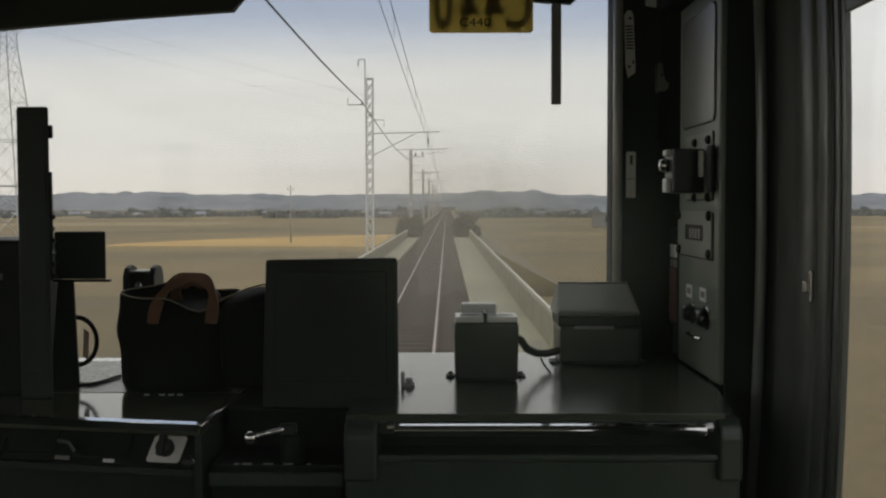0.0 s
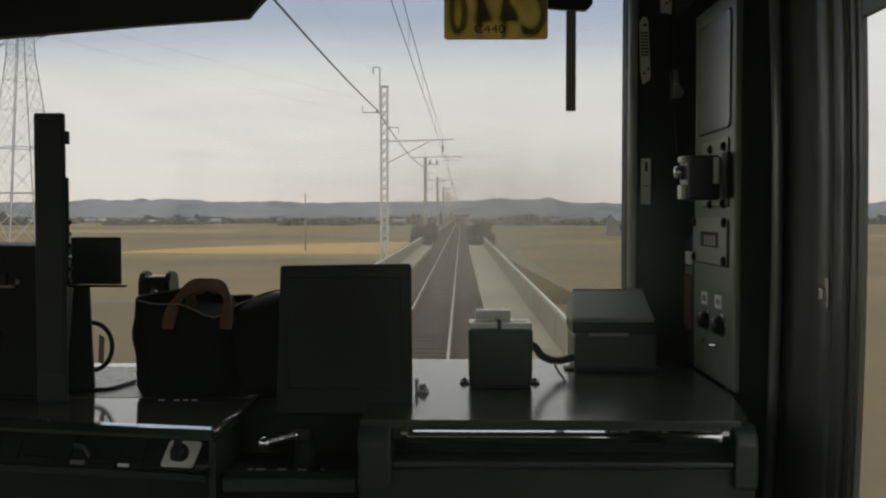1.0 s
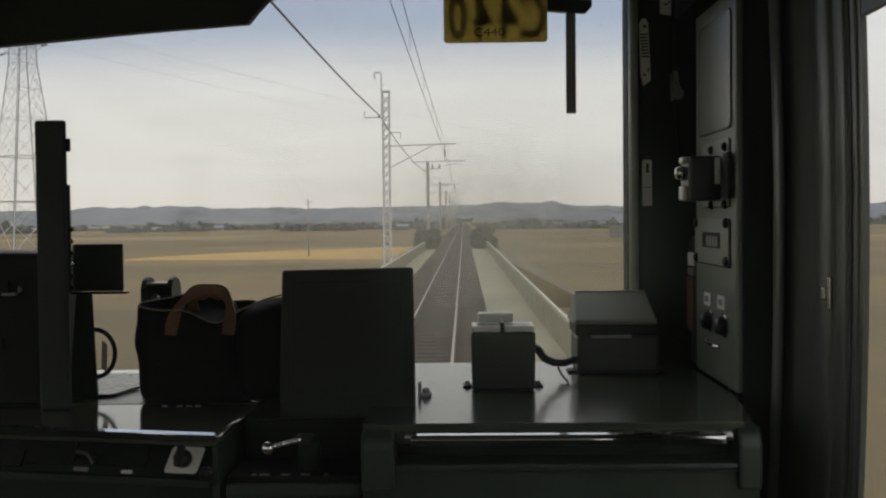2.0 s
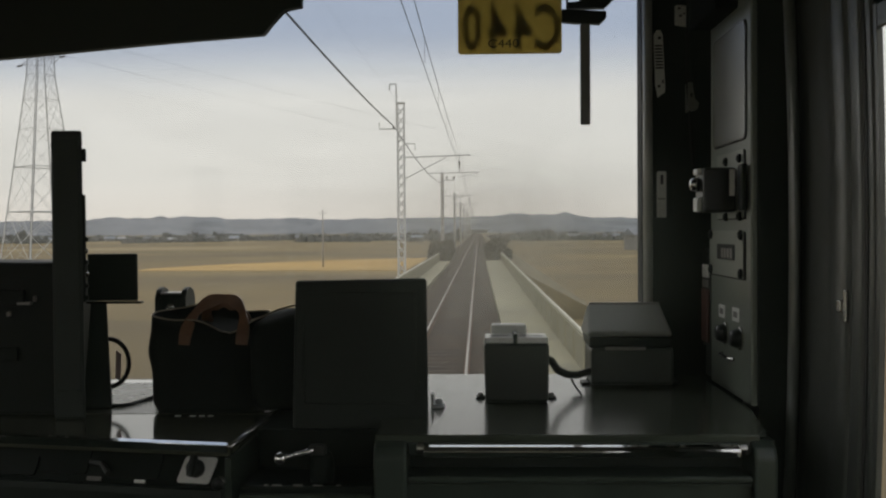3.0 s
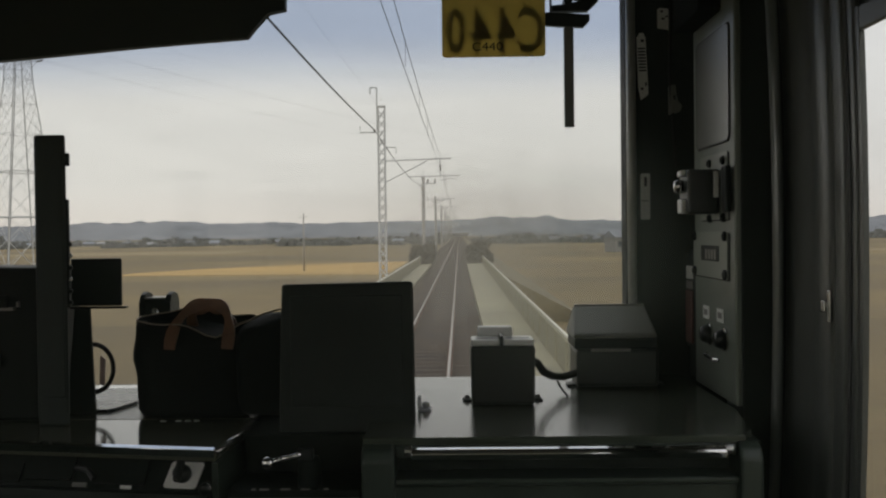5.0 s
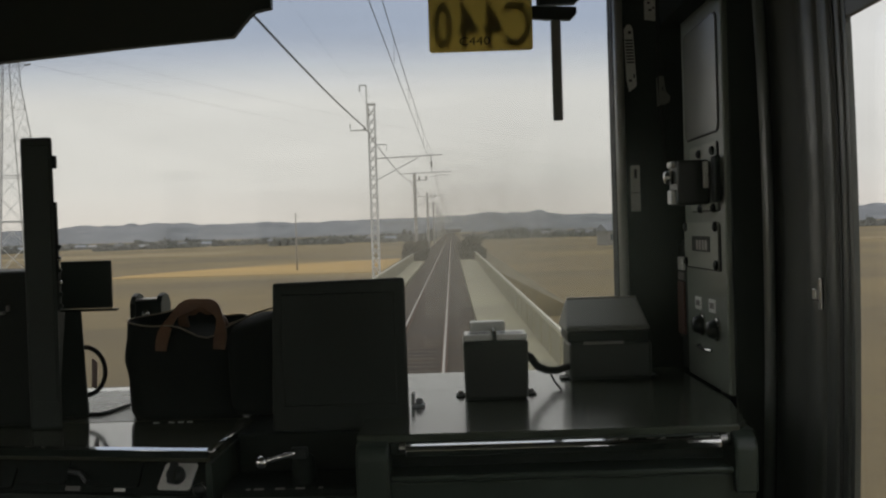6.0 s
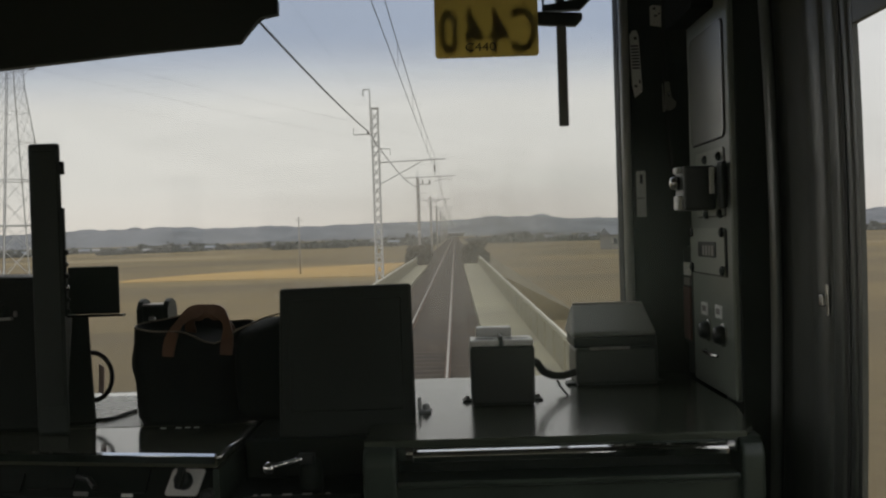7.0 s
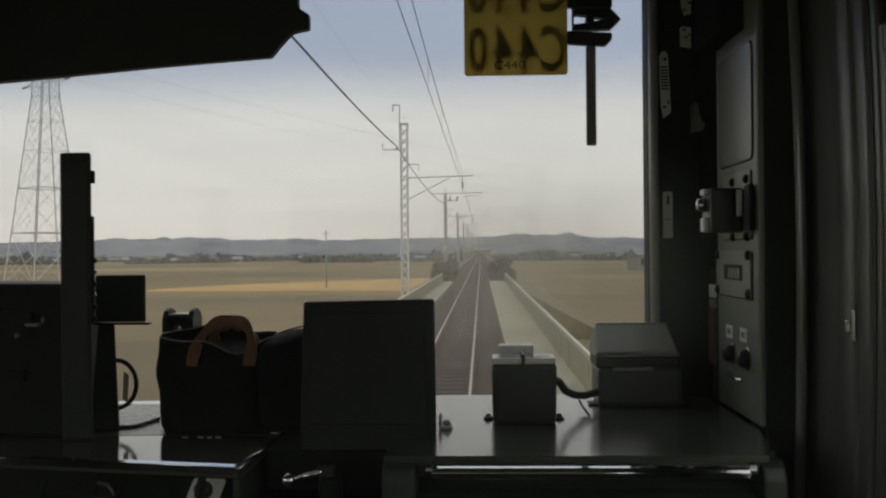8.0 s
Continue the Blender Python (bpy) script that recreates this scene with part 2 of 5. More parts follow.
def glass(name, dust, band=False, smudge=None, gloss=0.02, dirt=(0.84, 0.78, 0.66, 1)):
    """Thin window glass with a film of dust and wiper smears, and a blue shade band along the top edge if wanted."""
    m = bpy.data.materials.new(name)
    m.use_nodes = True
    n, l = m.node_tree.nodes, m.node_tree.links
    n.remove(n["Principled BSDF"])
    out = n["Material Output"]
    tp = n.new("ShaderNodeBsdfTransparent")
    gl = n.new("ShaderNodeBsdfGlossy")
    gl.inputs["Roughness"].default_value = 0.03
    df = n.new("ShaderNodeBsdfTranslucent")
    df.inputs[0].default_value = dirt
    co = n.new("ShaderNodeTexCoord")
    ns = n.new("ShaderNodeTexNoise")
    ns.inputs["Scale"].default_value = 1.6
    ns.inputs["Detail"].default_value = 6
    l.new(co.outputs["Object"], ns.inputs[0])
    sm = n.new("ShaderNodeMapping")
    sm.inputs["Scale"].default_value = (3, 3, 26)
    sm.inputs["Rotation"].default_value = (0, 0.5, 0)
    l.new(co.outputs["Object"], sm.inputs[0])
    n2 = n.new("ShaderNodeTexNoise")
    n2.inputs["Scale"].default_value = 1.0
    n2.inputs["Detail"].default_value = 7
    l.new(sm.outputs[0], n2.inputs[0])
    mul = n.new("ShaderNodeMath")
    mul.operation = "MULTIPLY"
    l.new(ns.outputs["Fac"], mul.inputs[0])
    l.new(n2.outputs["Fac"], mul.inputs[1])
    rg = n.new("ShaderNodeMapRange")
    rg.inputs["From Min"].default_value = 0.1
    rg.inputs["From Max"].default_value = 0.45
    rg.inputs["To Min"].default_value = dust * 0.6
    rg.inputs["To Max"].default_value = dust * 1.4
    l.new(mul.outputs[0], rg.inputs[0])
    film = rg.outputs[0]
    if smudge:
        # a greasy wiped patch: where it lies, how wide it is, how dense it is
        place, wide, dense = smudge
        shift = n.new("ShaderNodeVectorMath")
        shift.operation = "SUBTRACT"
        shift.inputs[1].default_value = place
        l.new(co.outputs["Object"], shift.inputs[0])
        squash = n.new("ShaderNodeVectorMath")
        squash.operation = "DIVIDE"
        squash.inputs[1].default_value = wide
        l.new(shift.outputs[0], squash.inputs[0])
        far = n.new("ShaderNodeVectorMath")
        far.operation = "LENGTH"
        l.new(squash.outputs[0], far.inputs[0])
        fall = n.new("ShaderNodeMapRange")
        fall.interpolation_type = "SMOOTHERSTEP"
        fall.inputs["From Min"].default_value = 1.0
        fall.inputs["From Max"].default_value = 0.0
        fall.inputs["To Max"].default_value = dense
        l.new(far.outputs["Value"], fall.inputs[0])
        blot = n.new("ShaderNodeTexNoise")
        blot.inputs["Scale"].default_value = 22
        blot.inputs["Detail"].default_value = 4
        l.new(co.outputs["Object"], blot.inputs[0])
        uneven = n.new("ShaderNodeMapRange")
        uneven.inputs["From Min"].default_value = 0.3
        uneven.inputs["From Max"].default_value = 0.7
        uneven.inputs["To Min"].default_value = 0.75
        uneven.inputs["To Max"].default_value = 1.2
        l.new(blot.outputs["Fac"], uneven.inputs[0])
        times = n.new("ShaderNodeMath")
        times.operation = "MULTIPLY_ADD"
        l.new(fall.outputs[0], times.inputs[0])
        l.new(uneven.outputs[0], times.inputs[1])
        l.new(film, times.inputs[2])
        film = times.outputs[0]
    m1 = n.new("ShaderNodeMixShader")
    l.new(film, m1.inputs[0])
    l.new(tp.outputs[0], m1.inputs[1])
    l.new(df.outputs[0], m1.inputs[2])
    lw = n.new("ShaderNodeLayerWeight")
    lw.inputs["Blend"].default_value = 0.5
    pw = n.new("ShaderNodeMath")
    pw.operation = "POWER"
    pw.inputs[1].default_value = 5.0
    l.new(lw.outputs["Facing"], pw.inputs[0])
    fr = n.new("ShaderNodeMath")
    fr.operation = "MULTIPLY_ADD"
    fr.inputs[1].default_value = 0.5
    fr.inputs[2].default_value = gloss
    l.new(pw.outputs[0], fr.inputs[0])
    m2 = n.new("ShaderNodeMixShader")
    l.new(fr.outputs[0], m2.inputs[0])
    l.new(m1.outputs[0], m2.inputs[1])
    l.new(gl.outputs[0], m2.inputs[2])
    l.new(m2.outputs[0], out.inputs[0])
    if band:
        sp = n.new("ShaderNodeSeparateXYZ")
        l.new(co.outputs["Object"], sp.inputs[0])
        wob = n.new("ShaderNodeMath")
        wob.operation = "MULTIPLY_ADD"
        wob.inputs[1].default_value = 0.03
        l.new(ns.outputs["Fac"], wob.inputs[0])
        l.new(sp.outputs["Z"], wob.inputs[2])
        cr = n.new("ShaderNodeMapRange")
        cr.interpolation_type = "SMOOTHSTEP"
        cr.inputs["From Min"].default_value = BAND_LOW
        cr.inputs["From Max"].default_value = BAND_HIGH
        l.new(wob.outputs[0], cr.inputs[0])
        mc = n.new("ShaderNodeMix")
        mc.data_type = "RGBA"
        mc.inputs["A"].default_value = (0.97, 0.97, 0.96, 1)
        mc.inputs["B"].default_value = BAND_TINT
        l.new(cr.outputs[0], mc.inputs["Factor"])
        l.new(mc.outputs["Result"], tp.inputs[0])
    return m


BAND_LOW, BAND_HIGH, BAND_TINT = 2.755, 2.985, (0.70, 0.755, 0.85, 1)
WINDSCREEN = glass("dusty_windscreen_glass", 0.035, True, ((0.02, 2.752, 2.375), (0.46, 1.0, 0.36), 0.125), 0.02, (0.82, 0.77, 0.68, 1))
PARTITION = glass("smeared_partition_glass", 0.010, False, ((0.024, 0.30, 2.392), (0.062, 1.0, 0.050), 0.115), 0.0, (0.70, 0.84, 0.70, 1))
SIDEGLASS = glass("side_window_glass", 0.02)


def field_material():
    """Winter paddies: plots of dry stubble and bare soil parted by low banks."""
    m = mat("winter_paddy_soil", (0.122, 0.089, 0.035), 0.95, var=0.3, scale=0.02, fine=1.2, bump=0.6, second=(0.155, 0.115, 0.048))
    n, l = m.node_tree.nodes, m.node_tree.links
    co = n.new("ShaderNodeTexCoord")
    mp = n.new("ShaderNodeMapping")
    mp.inputs["Rotation"].default_value = (0, 0, 0.02)
    l.new(co.outputs["Object"], mp.inputs[0])
    br = n.new("ShaderNodeTexBrick")
    br.inputs["Scale"].default_value = 1.0
    br.inputs["Brick Width"].default_value = 110.0
    br.inputs["Row Height"].default_value = 42.0
    br.inputs["Mortar Size"].default_value = 0.5
    br.inputs["Color1"].default_value = (0.80, 0.80, 0.80, 1)
    br.inputs["Color2"].default_value = (1.16, 1.13, 1.05, 1)
    br.inputs["Mortar"].default_value = (0.92, 0.95, 0.86, 1)
    l.new(mp.outputs[0], br.inputs[0])
    mx = n.new("ShaderNodeMix")
    mx.data_type = "RGBA"
    mx.blend_type = "MULTIPLY"
    mx.inputs["Factor"].default_value = 1.0
    b = n["Principled BSDF"]
    src = b.inputs["Base Color"].links[0].from_socket
    l.new(src, mx.inputs["A"])
    l.new(br.outputs[0], mx.inputs["B"])
    l.new(mx.outputs["Result"], b.inputs["Base Color"])
    return m


FIELD = field_material()

# ---- mesh helpers ----
BASE = {}


def thing(name, at, label, category, group="", kind=""):
    """An Empty at the base of a thing; its parts hang under it."""
    ob = new(name)
    ob.location = at
    ob.empty_display_size = 0.05
    BASE[ob.name] = Vector(at)
    return tagged(ob, label, category, group, kind)


def part(name, bm, material, parent=None, label="", smooth=False):
    """Links a bmesh, given in world places, as one mesh under a thing or a part."""
    base = BASE[parent.name] if parent else Vector((0, 0, 0))
    bmesh.ops.translate(bm, verts=bm.verts, vec=-base)
    bmesh.ops.recalc_face_normals(bm, faces=bm.faces)
    me = bpy.data.meshes.new(name)
    bm.to_mesh(me)
    bm.free()
    me.materials.append(material)
    if smooth:
        for p in me.polygons:
            p.use_smooth = True
    ob = new(name, me)
    if parent:
        ob.parent = parent
        BASE[ob.name] = base
    if label:
        ob["label"] = label
    return ob


def single(name, bm, material, label, category, kind="", group="", smooth=False):
    ob = part(name, bm, material, None, "", smooth)
    return tagged(ob, label, category, group, kind)


def box(x0, x1, y0, y1, z0, z1, bevel=0.0, bm=None, turn=None, segs=2):
    """A box between two corners, with rounded edges if wanted; turn: a matrix about its middle."""
    out = bm or bmesh.new()
    made = bmesh.ops.create_cube(out, size=1.0)["verts"]
    mid = Vector(((x0 + x1) / 2, (y0 + y1) / 2, (z0 + z1) / 2))
    for v in made:
        v.co = Vector((v.co.x * (x1 - x0), v.co.y * (y1 - y0), v.co.z * (z1 - z0)))
        if turn:
            v.co = turn @ v.co
        v.co += mid
    if bevel:
        edges = list({ed for v in made for ed in v.link_edges})
        bmesh.ops.bevel(out, geom=edges, offset=bevel, segments=segs, profile=0.5, affect="EDGES")
    return out


def hull(bottom, top, bm=None, bevel=0.0):
    """A solid between two rings of equal length."""
    out = bm or bmesh.new()
    a = [out.verts.new(p) for p in bottom]
    b = [out.verts.new(p) for p in top]
    k = len(a)
    out.faces.new(a[::-1])
    out.faces.new(b)
    for i in range(k):
        out.faces.new((a[i], a[(i + 1) % k], b[(i + 1) % k], b[i]))
    if bevel:
        edges = list({ed for v in a + b for ed in v.link_edges})
        bmesh.ops.bevel(out, geom=edges, offset=bevel, segments=2, profile=0.5, affect="EDGES")
    return out


def prism(outline, axis, lo, hi, bm=None, bevel=0.0):
    """An outline of (a, b) pairs pushed along an axis; the pair runs over the other two axes in x, y, z order."""
    def place(p, c):
        q = list(p)
        q.insert("xyz".index(axis), c)
        return q
    return hull([place(p, lo) for p in outline], [place(p, hi) for p in outline], bm, bevel)


def tube(points, radius, sides=8, bm=None, closed=False):
    """A round bar along points; radius may be one number or one per point."""
    out = bm or bmesh.new()
    pts = [Vector(p) for p in points]
    rad = radius if isinstance(radius, (list, tuple)) else [radius] * len(pts)
    rings = []
    for i, p in enumerate(pts):
        a = pts[i - 1] if (i or closed) else p
        c = pts[(i + 1) % len(pts)] if (i + 1 < len(pts) or closed) else p
        d = (c - a).normalized()
        up = Vector((0, 0, 1)) if abs(d.z) < 0.9 else Vector((0, 1, 0))
        s = d.cross(up).normalized()
        u = s.cross(d)
        rings.append([out.verts.new(p + rad[i] * (math.cos(k * math.tau / sides) * s + math.sin(k * math.tau / sides) * u)) for k in range(sides)])
    n = len(rings)
    for i in range(n if closed else n - 1):
        r, q = rings[i], rings[(i + 1) % n]
        for k in range(sides):
            out.faces.new((r[k], r[(k + 1) % sides], q[(k + 1) % sides], q[k]))
    if not closed:
        out.faces.new(rings[0][::-1])
        out.faces.new(rings[-1])
    return out


def lathe(profile, axis_at, axis="z", sides=20, bm=None):
    """A turned form: profile of (radius, height) about an axis through axis_at."""
    out = bm or bmesh.new()
    o = Vector(axis_at)
    rings = []
    for r, h in profile:
        ring = []
        for k in range(sides):
            c, s = math.cos(k * math.tau / sides) * r, math.sin(k * math.tau / sides) * r
            v = {"z": (c, s, h), "y": (c, h, s), "x": (h, c, s)}[axis]
            ring.append(out.verts.new(o + Vector(v)))
        rings.append(ring)
    for r, q in zip(rings, rings[1:]):
        for k in range(sides):
            out.faces.new((r[k], r[(k + 1) % sides], q[(k + 1) % sides], q[k]))
    out.faces.new(rings[0][::-1])
    out.faces.new(rings[-1])
    return out


def letters(words, size, material, m, parent, name="lettering", thick=0.0006, label="", bold=0.0):
    """Words in the built-in font as a mesh part, at the pose m (text plane x right, y up)."""
    cu = bpy.data.curves.new("words", "FONT")
    cu.body, cu.size, cu.extrude, cu.resolution_u = words, size, thick, 3
    cu.align_x = "CENTER"
    cu.offset = bold
    tmp = bpy.data.objects.new("words", cu)
    scene.collection.objects.link(tmp)
    bpy.context.view_layer.update()
    me = bpy.data.meshes.new_from_object(tmp)
    bpy.data.objects.remove(tmp)
    bm = bmesh.new()
    bm.from_mesh(me)
    bpy.data.meshes.remove(me)
    bm.transform(m)
    return part(name, bm, material, parent, label)


def rounded_rect(cx, cy, w, h, r, steps=4):
    pts = []
    for sx, sy, a0 in ((1, 1, 0), (-1, 1, 90), (-1, -1, 180), (1, -1, 270)):
        for i in range(steps + 1):
            a = radians(a0 + 90 * i / steps)
            pts.append((cx + sx * (w / 2 - r) + r * math.cos(a), cy + sy * (h / 2 - r) + r * math.sin(a)))
    return pts

# ---- the land outside ----
FIELD_Z, RAIL_Z, TRACK_X = -5.0, -0.1, -0.755
BRIDGE_END = 84.0

bm = bmesh.new()
xs = [-4000, -1200, -400, -120, -40, 0, 40, 120, 400, 1200, 4000]
ys = [-600, -100, 0, 60, 150, 300, 600, 1200, 2400, 4300]
grid = [[bm.verts.new((x, y, FIELD_Z)) for x in xs] for y in ys]
for j in range(len(ys) - 1):
    for i in range(len(xs) - 1):
        bm.faces.new((grid[j][i], grid[j][i + 1], grid[j + 1][i + 1], grid[j + 1][i]))
ground = single("ground", bm, FIELD, "flat brown winter paddy fields reaching the hills", "ground", "structure")


def field_plot(name, x0, x1, y0, y1, material, label, skew=0.0):
    bm = bmesh.new()
    k = 14
    rows = []
    for j in range(2):
        row = []
        for i in range(k + 1):
            x = x0 + (x1 - x0) * i / k
            y = (y0, y0 + (y1 - y0) * max(0.02, i / k) ** 0.5)[j] + skew * (x - x0) + 1.2 * noise.noise(Vector((x * 0.13, j * 9.0, 2)))
            row.append((x, y))
        rows.append(row)
    ring = rows[0] + rows[1][::-1]
    hull([(x, y, FIELD_Z - 0.1) for x, y in ring], [(x, y, FIELD_Z + 0.06) for x, y in ring], bm)
    return single(name, bm, material, label, "field", "structure")


field_plot("stubble_field", -66, -13.5, 192, 278, GOLD, "golden straw stubble plot in the brown fields", -0.10)
field_plot("stubble_field", -300, -95, 400, 500, STRAW, "faded tan stubble plot farther out in the fields", 0.03)
field_plot("stubble_field", 55, 260, 330, 385, STRAW, "faded tan stubble plot in the brown fields", 0.02)

# the railway: bridge first, embankment behind it
bm = prism([(TRACK_X - 3.1, -0.42), (TRACK_X + 3.1, -0.42), (TRACK_X + 12.0, FIELD_Z - 0.2), (TRACK_X - 12.0, FIELD_Z - 0.2)], "y", BRIDGE_END, 1150)
single("embankment", bm, GRASS, "grassy railway embankment with dry olive slopes", "embankment", "structure")

bm = prism([(TRACK_X - 1.5, -0.24), (TRACK_X + 1.36, -0.24), (TRACK_X + 1.40, -0.5), (TRACK_X - 1.55, -0.5)], "y", -40, BRIDGE_END)
prism([(TRACK_X - 1.9, -0.24), (TRACK_X + 1.9, -0.24), (TRACK_X + 2.95, -0.46), (TRACK_X - 2.95, -0.46)], "y", BRIDGE_END + 0.01, 1150, bm)
bed = single("track_bed", bm, BALLAST, "rust-brown crushed stone ballast under the rails", "track bed", "structure")

railway = thing("railway_track", (TRACK_X, 20, -0.24), "single narrow-gauge track with shiny worn rails", "railway track", kind="structure")
for side in (-1, 1):
    x = TRACK_X + side * 0.5335
    bm = box(x - 0.010, x + 0.010, -30, 1100, -0.23, -0.13)
    box(x - 0.055, x + 0.055, -30, 1100, -0.235, -0.215, bm=bm)
    rail = part("rail", bm, RAILRUST, railway, "rusty rail web and foot")
    part("rail_head", box(x - 0.023, x + 0.023, -30, 1100, -0.14, RAIL_Z, 0.006, segs=1), RAILSTEEL, rail, "polished rail head")

bridge = thing("railway_bridge", (TRACK_X, 10, FIELD_Z), "pale concrete railway bridge with low white-capped parapets", "bridge", kind="structure")
part("girder", box(-3.0, 1.7, -40, BRIDGE_END, -1.7, -0.5), CONCRETE, bridge)
part("walkway", box(0.62, 1.86, -40, BRIDGE_END, -0.46, -0.12), CONCRETE, bridge, "pale concrete walkway slab")
part("walkway", box(-3.2, -2.28, -40, BRIDGE_END, -0.46, -0.12), CONCRETE, bridge, "pale concrete walkway slab")
for y in (-18, 14, 46):
    part("pier", box(-2.4, 1.1, y - 0.8, y + 0.8, FIELD_Z, -1.7, 0.1), CONCRETE, bridge)
part("abutment", box(-4.2, 2.6, BRIDGE_END - 0.2, BRIDGE_END + 2.5, FIELD_Z, -0.47), CONCRETE, bridge)
panel_mesh, post_mesh = None, None
for x in (1.87, -3.30):
    face = 1 if x < 0 else -1
    part("coping", box(x + 0.03, x + 0.09, -10, BRIDGE_END, 0.475, 0.53, 0.008, segs=1), RAILING, bridge, "white painted coping")
    y = -10.0
    while y < BRIDGE_END - 1:
        if panel_mesh is None:
            p = part("parapet_panel", box(x, x + 0.12, y + 0.02, y + 1.98, -0.44, 0.47, 0.01, segs=1), CONCRETE, bridge)
            q = part("parapet_post", box(x - 0.025, x + 0.145, y - 0.09, y + 0.09, -0.12, 0.466, 0.01, segs=1), CONCRETE, bridge)
            panel_mesh, post_mesh, x_first, y_first = p, q, x, y
        else:
            for src in (panel_mesh, post_mesh):
                ob = new(src.name.split(".")[0], src.data)
                ob.parent = bridge
                ob.location = (x - x_first, y - y_first, 0)
        y += 2.0

# ---- line-side poles ----
ARM = 2.7


def overhead_gear(pole):
    """The cantilever that holds the wires over the track, on a mast at the origin; its parts."""
    part("arm", tube([(0.1, 0, 5.72), (ARM + 0.45, 0, 5.80)], 0.032, 8), GALV, pole)
    part("brace", tube([(0.12, 0, 4.72), (ARM - 0.65, 0, 5.70)], 0.024, 8), GALV, pole)
    part("registration_bar", tube([(1.15, 0, 4.98), (3.55, 0, 5.02)], 0.022, 8), GALV, pole)
    bm = tube([(ARM - 0.05, 0, 5.76), (ARM - 0.05, 0, 5.0)], 0.02, 6)
    part("dropper", bm, GALV, pole)
    bm = lathe([(0.02, 5.25), (0.05, 5.28), (0.025, 5.33), (0.05, 5.38), (0.025, 5.43), (0.05, 5.48), (0.02, 5.52)], (ARM - 0.05, 0, 0), "z", 10)
    part("insulator", bm, CERAMIC, pole)
    bm = tube([(3.4, 0, 5.02), (3.4, 0, 4.82), (3.1, 0, 4.90), (2.6, 0, 4.80)], 0.018, 6)
    part("steady_arm", bm, GALV, pole)


def lattice_mast(at):
    pole = thing("catenary_mast", (0, 0, 0), "pale galvanised lattice mast carrying the overhead wires", "catenary mast", "masts along the line")
    h, w = 8.15, 0.15
    bm = bmesh.new()
    for sx in (-w, w):
        for sy in (-w, w):
            box(sx - 0.03, sx + 0.03, sy - 0.03, sy + 0.03, -4.8, h, bm=bm)
    part("corner_angles", bm, GALV, pole)
    bm = bmesh.new()
    z = -0.8
    while z < h - 0.25:
        for s in (-1, 1):
            for fy in (-w, w):
                tube([(-w * s, fy, z), (w * s, fy, z + 0.42)], 0.016, 4, bm)
            for fx in (-w, w):
                tube([(fx, -w * s, z), (fx, w * s, z + 0.42)], 0.016, 4, bm)
        z += 0.42
    part("lacing", bm, GALV, pole)
    part("cap", box(-0.2, 0.2, -0.2, 0.2, h, h + 0.06), GALV, pole)
    part("footing", box(-0.5, 0.5, -0.5, 0.5, FIELD_Z - 0.2, FIELD_Z + 0.3), CONCRETE, pole)
    overhead_gear(pole)
    part("earth_wire_hook", tube([(-0.2, 0, 7.1), (-0.2, 0, 9.02), (-0.22, 0, 9.05), (-0.48, 0, 9.05), (-0.50, 0, 9.02), (-0.50, 0, 8.75)], 0.035, 6), GALV, pole)
    part("feeder_bracket", tube([(-0.15, 0, 7.02), (-0.98, 0, 7.02), (-0.98, 0, 7.30)], 0.035, 6), GALV, pole)
    part("feeder_clamp", lathe([(0.02, 7.03), (0.06, 7.05), (0.03, 7.08), (0.06, 7.11), (0.02, 7.14)], (-0.33, 0, 0), "z", 10), CERAMIC, pole)
    part("side_bracket", tube([(0.15, 0, 6.35), (0.65, 0, 6.33), (0.65, 0, 6.05)], 0.03, 6), GALV, pole)
    pole.location = at
    return pole


def concrete_mast(at):
    pole = thing("catenary_mast", (0, 0, 0), "grey spun concrete mast carrying the overhead wires", "catenary mast", "masts along the line")
    part("shaft", tube([(0, 0, -4.5), (0, 0, 7.95)], [0.2, 0.15], 14), CONCRETE_POLE, pole, smooth=True)
    for z in (1.0, 2.6, 4.2, 4.75, 5.7, 6.4, 7.1):
        part("band", lathe([(0.185, z), (0.195, z + 0.02), (0.195, z + 0.07), (0.185, z + 0.09)], (0, 0, 0), "z", 14), GALV, pole)
    overhead_gear(pole)
    part("cross_arm", box(0.0, 1.25, -0.05, 0.05, 7.25, 7.35), GALV, pole)
    for x in (0.45, 1.15):
        part("insulator", lathe([(0.03, 7.35), (0.09, 7.38), (0.04, 7.45), (0.10, 7.5), (0.05, 7.6), (0.07, 7.68), (0.02, 7.73)], (x, 0, 0), "z", 10), CERAMIC, pole)
    part("lightning_rod", tube([(0, 0, 7.9), (0, 0, 8.75)], 0.025, 6), GALV, pole)
    part("side_bracket", tube([(0.1, 0, 6.45), (0.75, 0, 6.45), (0.75, 0, 6.15)], 0.03, 6), GALV, pole)
    part("feeder_bracket", tube([(-0.1, 0, 7.1), (-0.40, 0, 7.1)], 0.05, 6), GALV, pole)
    pole.location = at
    return pole


MAST_X = -3.47
MASTS = [46.3, 100, 152, 203, 254, 305, 357, 410, 462]
lattice_mast((MAST_X, MASTS[0], 0))
first = concrete_mast((MAST_X, MASTS[1], 0))
for y in MASTS[2:]:
    copy_thing(first, Matrix.Translation((MAST_X, y, 0)))


